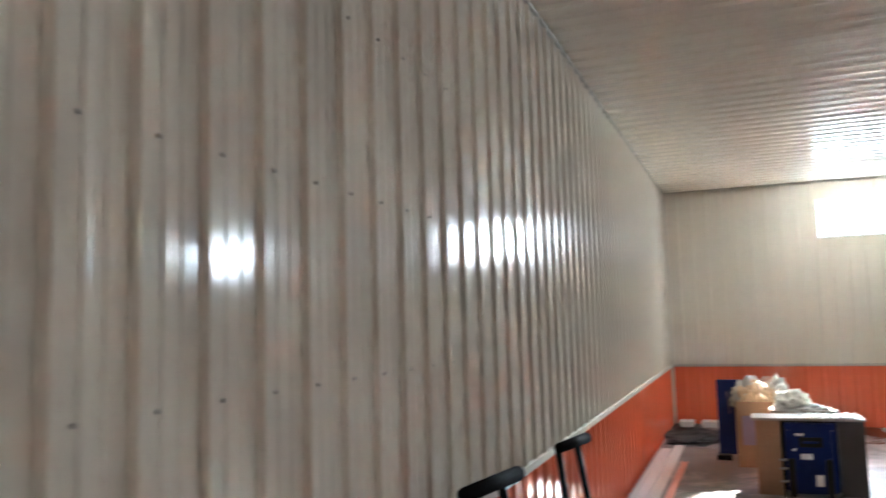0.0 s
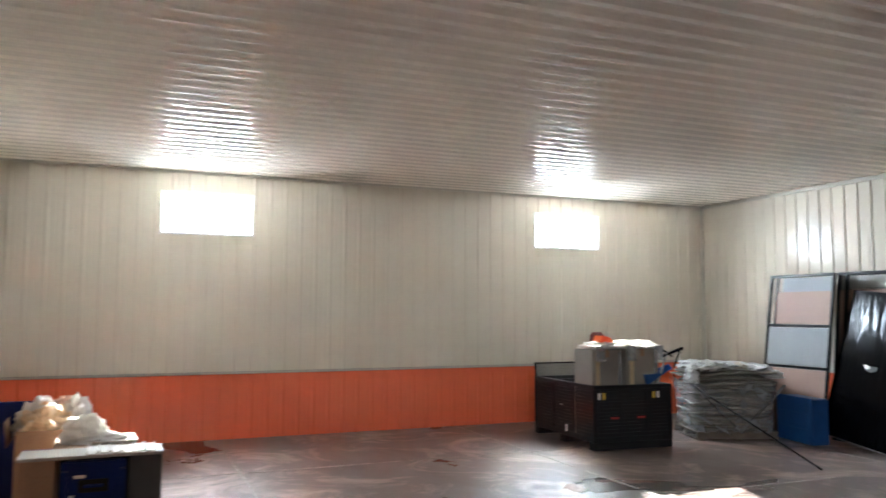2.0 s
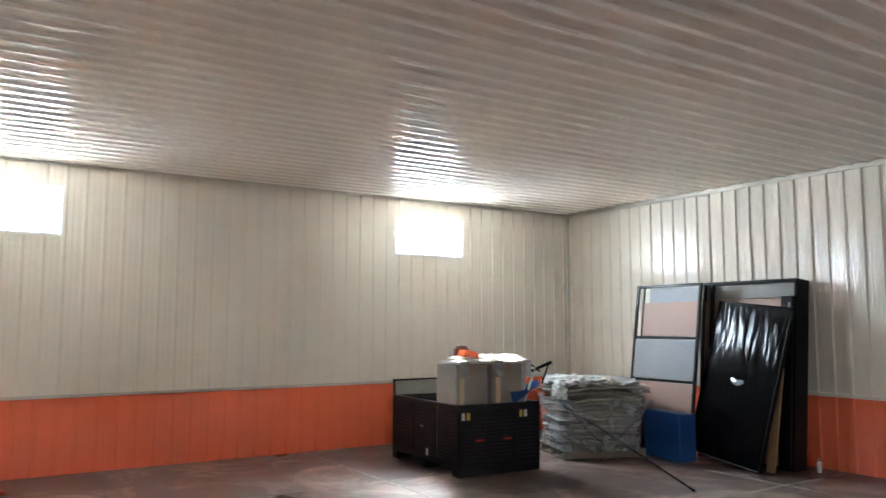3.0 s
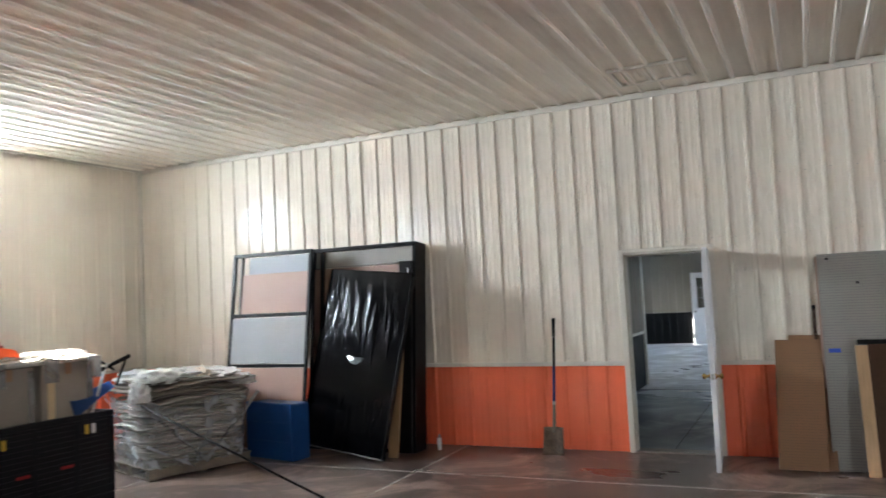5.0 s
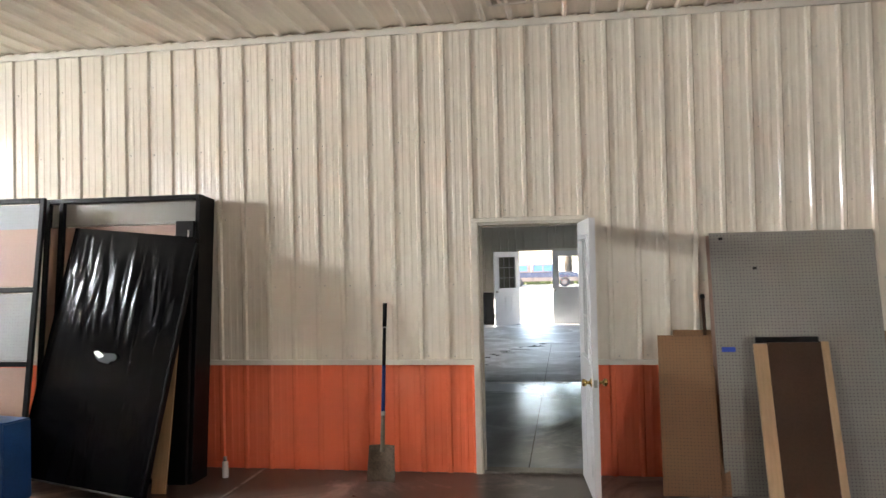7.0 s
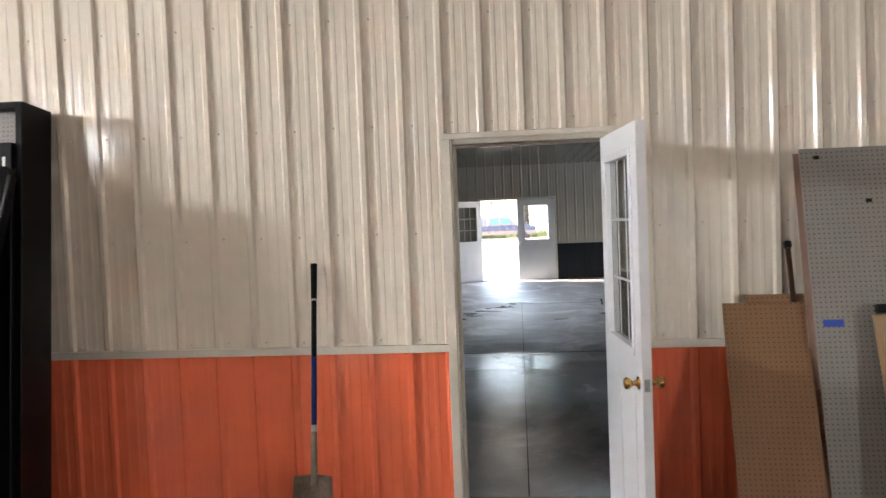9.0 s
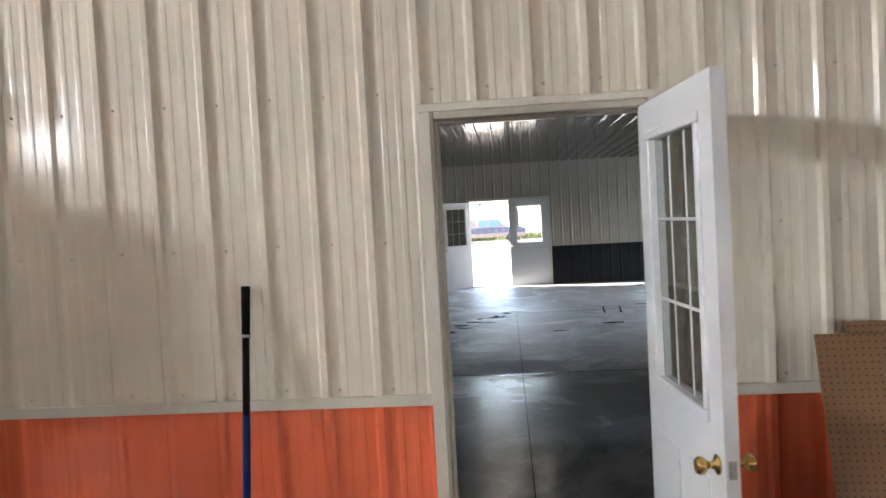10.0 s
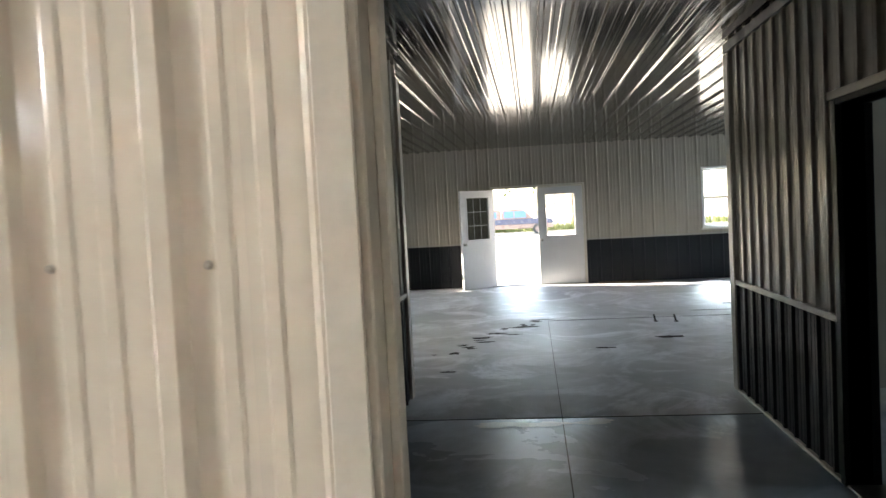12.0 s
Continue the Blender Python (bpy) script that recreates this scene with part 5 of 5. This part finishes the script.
M_YBAG = thin_sheet("yellowed_bag", (0.86, 0.66, 0.44), 0.45)
M_PINK = thin_sheet("pink_foam", (0.80, 0.52, 0.42), 0.4, 0.7)
crumple("bag", M_THINFOAM, th, -0.12, 0.15, 0.12, 0.20, 0.30, 0.26, 11, "white bag")
crumple("bag", M_YBAG, th, -0.05, 0.0, 0.12, 0.22, 0.24, 0.22, 12, "yellowed bag")
crumple("bag", M_THINFOAM, th, 0.16, 0.2, 0.1, 0.16, 0.26, 0.28, 13, "white paper bag")
crumple("bag", M_PINK, th, 0.08, 0.22, 0.31, 0.12, 0.14, 0.12, 14, "pink foam scrap")
th = thing("carton", pose(-1.28, 7.26, 0, 0, 0, 1), "closed brown cardboard carton behind the counter", "carton", "cartons by the west wall")
part("body", box(0, 0.62, 0, 0.70, 0, 0.72, 0.008, 2), M_CARD, th)
part("tape", box(0.28, 0.34, -0.002, 0.702, 0.63, 0.722, 0.001), M_CARDGREY, th)
th = thing("cloth_heap", pose(-1.0, 7.50, 0.724), "heap of white cloths and papers on a carton", "cloths")
crumple("cloth", M_THINFOAM, th, -0.06, 0.12, 0, 0.17, 0.18, 0.16, 21, "white cloth")
crumple("cloth", M_PAPER, th, 0.06, 0.02, 0, 0.20, 0.14, 0.06, 22)
part("paper", box(-0.2, 0.04, 0.18, 0.34, 0.0, 0.17, 0.004), M_PAPER, th, "small white box")
part("paper", box(0.0, 0.34, -0.16, 0.02, 0.0, 0.022, 0.002), M_PALEBAG, th, "loose tan papers")

th = thing("blue_partition", pose(-1.86, 8.72, 0), "upright navy blue partition board on a dark foot", "partition")
part("board", box(0, 0.30, 0, 0.04, 0.06, 0.95, 0.006), M_NAVY, th)
part("foot", box(-0.03, 0.14, -0.10, 0.14, 0.0, 0.06, 0.006), M_BLACK, th, "dark foot")
th = thing("tile_stack", pose(-2.55, 11.38, 0), "low stack of white ceiling tiles by the wall", "tiles")
tr_ = random.Random(6)
for i in range(3):
    part("tile", box(0.0 + tr_.uniform(0, 0.03), 0.22, 0, 0.3, i * 0.03, i * 0.03 + 0.027, 0.003), M_PAPER, th)
    part("tile", box(0.32 + tr_.uniform(0, 0.03), 0.85, 0, 0.3, i * 0.03, i * 0.03 + 0.027, 0.003), M_PAPER, th)
th = thing("dark_tarp", pose(-2.25, 10.35, 0), "dark glossy folded plastic sheet on the floor", "sheet")
crumple("sheet", M_BLACKPL, th, 0, 0, 0, 0.42, 0.7, 0.06, 31, freq=2.2)

fr = random.Random(9)
M_PALEBOARD = material("pale_trim_board", (0.55, 0.47, 0.43), 0.35, 0, 0.12, 4, 50, 0.03)
M_SALMON = material("salmon_trim_board", (0.62, 0.20, 0.12), 0.4, 0, 0.12, 4, 50, 0.03)
for i, (x, wd, z0, ya, yb, mt, lb) in enumerate(((-2.62, 0.13, 0.0, 5.2, 9.3, M_PALEBOARD, "long pale metal trim length lying on the floor"), (-2.47, 0.12, 0.0, 5.6, 9.6, M_PALEBOARD, "long pale metal trim length lying on the floor"), (-2.30, 0.07, 0.0, 5.9, 8.4, M_SALMON, "long salmon-red trim length lying on the floor"), (-2.56, 0.11, 0.022, 5.8, 8.9, M_PALEBOARD, "long pale metal trim length on top of others"))):
    th = thing("trim_length", pose(x, ya, z0, 0, 0, fr.uniform(-0.6, 0.3)), lb, "trim", "trim lengths by the west wall")
    bm = bmesh.new()
    add_box(bm, 0, wd, 0, yb - ya, 0, 0.008, 0.001)
    add_box(bm, 0, 0.006, 0, yb - ya, 0.008, 0.021, 0.001)
    part("strip", bm, mt, th)

# handlebars of a push cart against the west wall
for gy, gz in ((1.42, 1.13), (2.86, 1.06)):
    th = thing("push_handle", pose(-2.42, gy, 0), "black tubular handle with foam grip leaning on the wall", "handle", "push handles by the west wall")
    part("grip", rod((0.02, -0.26, gz + 0.03), (0.05, 0.30, gz), 0.027, 0.031, 14), M_FOAM, th, "thick black foam grip", smooth=True)
    part("bar", rod((0.0, -0.20, gz), (0.10, -0.10, 0.02), 0.018, n=10), M_BLACK, th, smooth=True)
    part("bar", rod((0.02, 0.16, gz), (0.16, 0.30, 0.02), 0.018, n=10), M_BLACK, th, smooth=True)
    part("brace", rod((0.05, -0.15, 0.5), (0.10, 0.24, 0.5), 0.014, n=8), M_BLACK, th, smooth=True)
    part("foot", box(0.05, 0.22, -0.16, 0.36, 0.0, 0.03, 0.006), M_BLACK, th)

# ---- outdoors ----
M_GRAVEL = concrete("pale_gravel", (0.46, 0.43, 0.38), (0.33, 0.30, 0.26), (0.25, 0.23, 0.2), 0.9, 0.05, 2.0)
bm = bmesh.new()
bmesh.ops.create_grid(bm, x_segments=8, y_segments=8, size=1500)
ground = part("ground", bm, M_GRAVEL)
ground.location = (0, 0, -0.16)
tagged(ground, "pale sunlit gravel yard around the building", "ground", kind="structure")
tagged(part("pavement", box(FX + WT + 0.02, FX + 2.2, 2.8, 6.3, -0.155, -0.02, 0.01), M_GRAVEL), "concrete step outside the double door", "pavement", kind="structure")
roof = part("roof", box(WX - 0.6, FX + 0.5, FS - 1.6 if FS < SY else SY - 0.5, NY + 0.25, CZ + 0.12, CZ + 0.25, 0), M_GREYST)
tagged(roof, "grey metal roof deck above the ceilings", "roof", kind="structure")

M_TRUCKBLUE = material("blue_car_paint", (0.045, 0.06, 0.12), 0.25, 0, 0.05, 3, 50, 0, coat=0.5)
M_TRUCKGREY = material("silver_car_paint", (0.24, 0.17, 0.15), 0.3, 0.0, 0.05, 3, 50, 0, coat=0.5)
M_TYRE = material("tyre_rubber", (0.05, 0.05, 0.05), 0.8)
M_CARGLASS = material("tinted_car_glass", (0.10, 0.22, 0.45), 0.08, 0, 0.05)
th = thing("pickup_truck", pose(62.0, 6.06, -0.16, 0, 0, -90), "blue and silver pickup truck with a cap parked in the yard", "pickup truck")


def extrude_side(outline, half, mat, name, label="", bevel=0.05):
    bm_ = bmesh.new()
    f_ = bm_.faces.new([bm_.verts.new((x, -half, z)) for x, z in outline])
    r_ = bmesh.ops.extrude_face_region(bm_, geom=[f_])
    bmesh.ops.translate(bm_, vec=(0, 2 * half, 0), verts=[v for v in r_["geom"] if isinstance(v, bmesh.types.BMVert)])
    bmesh.ops.recalc_face_normals(bm_, faces=bm_.faces)
    bmesh.ops.bevel(bm_, geom=list(bm_.edges), offset=bevel, segments=2, affect="EDGES", clamp_overlap=True)
    return part(name, bm_, mat, th, label)


extrude_side([(-2.75, 0.72), (-2.75, 1.08), (2.2, 1.10), (2.75, 1.0), (2.8, 0.72)], 0.93, M_TRUCKBLUE, "body", "blue upper body")
extrude_side([(-2.75, 0.42), (-2.75, 0.73), (2.8, 0.73), (2.8, 0.42)], 0.92, M_TRUCKGREY, "lower_body", "silver lower body")
extrude_side([(-0.75, 1.05), (-0.65, 1.72), (0.75, 1.75), (1.45, 1.08)], 0.82, M_TRUCKGREY, "cab", "silver cab", 0.06)
extrude_side([(-2.72, 1.05), (-2.66, 1.72), (-0.80, 1.74), (-0.78, 1.05)], 0.84, M_TRUCKGREY, "cap", "silver bed cap", 0.05)
for x0, x1 in ((-0.55, 0.10), (0.18, 0.95)):
    for s in (-1, 1):
        part("side_window", box(x0, x1, s * 0.825 - 0.008, s * 0.825 + 0.008, 1.18, 1.62, 0.004), M_CARGLASS, th)
for s in (-1, 1):
    part("side_window", box(-2.45, -1.05, s * 0.845 - 0.008, s * 0.845 + 0.008, 1.20, 1.60, 0.004), M_CARGLASS, th)
for x in (-1.75, 1.75):
    for s in (-1, 1):
        w_ = part("wheel", rod((x, s * 0.72, 0.36), (x, s * 0.95, 0.36), 0.36, n=28), M_TYRE, th)
        part("rim", rod((x, s * 0.80, 0.36), (x, s * 0.958, 0.36), 0.20, n=20), M_TRUCKGREY, w_)

M_BARK = material("tree_bark", (0.12, 0.09, 0.065), 0.9, 0, 0.3, 6, 40, 0.3)
M_LEAF = material("summer_leaves", (0.10, 0.16, 0.035), 0.55, 0, 0.4, 3, 20, 0.0, rand=0.15)


def tree(x, y, hgt, seed):
    rng = random.Random(seed)
    t_ = thing("tree", pose(x, y, -0.16), "leafy green broadleaf tree at the edge of the yard", "tree", "trees behind the yard")
    bm_ = bmesh.new()
    add_rod(bm_, (0, 0, 0), (0.1, 0.05, hgt * 0.5), hgt * 0.035, hgt * 0.018, 10)
    tips = []
    for i in range(11):
        a_ = rng.uniform(0, 6.28)
        p_ = Vector((0.1, 0.05, hgt * rng.uniform(0.22, 0.5)))
        q_ = p_ + Vector((math.cos(a_), math.sin(a_), rng.uniform(0.4, 1.2))) * hgt * rng.uniform(0.16, 0.30)
        add_rod(bm_, p_, q_, hgt * 0.012, hgt * 0.004, 6)
        tips.append(q_)
    part("trunk", bm_, M_BARK, t_)
    verts, faces = [], []
    for q_ in tips:
        for _ in range(330):
            d_ = Vector((rng.gauss(0, 1), rng.gauss(0, 1), rng.gauss(0, 0.8))) * hgt * 0.085
            c_ = q_ + d_
            s_ = rng.uniform(0.10, 0.22)
            e1 = Vector((rng.gauss(0, 1), rng.gauss(0, 1), rng.gauss(0, 0.6))).normalized() * s_
            e2 = e1.orthogonal().normalized() * s_ * 0.5
            k_ = len(verts)
            verts += [c_ - e1, c_ + e2, c_ + e1, c_ - e2]
            faces.append((k_, k_ + 1, k_ + 2, k_ + 3))
    me = bpy.data.meshes.new("crown")
    me.from_pydata([tuple(v) for v in verts], [], faces)
    me.materials.append(M_LEAF)
    ob_ = new("crown", me)
    ob_.parent = t_


for i, (x, y, hg) in enumerate(((66, 4, 11), (69, 9, 12), (65, -2, 10), (71, -8, 12), (68, 15, 11), (74, 1, 13), (67, -14, 10), (72, 21, 12))):
    tree(x, y, hg, 40 + i)
M_GRASS = material("dry_grass", (0.16, 0.19, 0.06), 0.85, 0, 0.4, 2, 30, 0.2)
gr = random.Random(77)
verts, faces = [], []
for _ in range(9000):
    x, y = gr.uniform(67, 74), gr.uniform(-22, 30)
    h_ = gr.uniform(0.2, 0.7)
    a_ = gr.uniform(0, 3.14)
    dx, dy = 0.05 * math.cos(a_), 0.05 * math.sin(a_)
    k_ = len(verts)
    verts += [(x - dx, y - dy, -0.16), (x + dx, y + dy, -0.16), (x + gr.uniform(-0.1, 0.1), y + gr.uniform(-0.1, 0.1), -0.16 + h_)]
    faces.append((k_, k_ + 1, k_ + 2))
me = bpy.data.meshes.new("tall_grass")
me.from_pydata(verts, [], faces)
me.materials.append(M_GRASS)
tagged(new("tall_grass", me), "tall dry grass along the edge of the yard", "grass", kind="stuff")

# ---- screws of the east and west wall sheets ----
def screw_mesh():
    bm_ = lathe([(0.007, 0.0), (0.007, 0.0015), (0.0052, 0.002), (0.0052, 0.0062), (0.003, 0.0075)], 8)
    me_ = bpy.data.meshes.new("screw")
    bm_.to_mesh(me_)
    bm_.free()
    me_.materials.append(material("painted_screw", (0.48, 0.445, 0.38), 0.4, 0.3))
    return me_


SCREW = screw_mesh()
ph = (5.160 - SY) % PITCH
for z in (0.976, 1.58, 2.187, 2.79, 3.4):
    k = 0
    u = ph - 0.058
    while u < NY - SY:
        y = SY + u
        if 1.0 < y < 9.5 and not (DOOR[0] - 0.08 < y < DOOR[1] + 0.08 and z < DOOR[2] + 0.07):
            ob = new("screw", SCREW)
            ob.parent = wall_east
            ob.matrix_parent_inverse = Matrix()
            ob.matrix_basis = pose(u, 0.0004, z + 0.004 * ((k * 7) % 3 - 1), -90, 0, 0)
        u += PITCH
        k += 1
phw = (NY - 0.582) % PITCH
for z in (0.976, 1.58, 2.187, 2.79):
    u = phw - 0.058
    while u < NY - SY:
        y = NY - u
        if -1.2 < y < 3.0:
            ob = new("screw", SCREW)
            ob.parent = wall_west
            ob.matrix_basis = pose(u, 0.0004, z, -90, 0, 0)
        u += PITCH
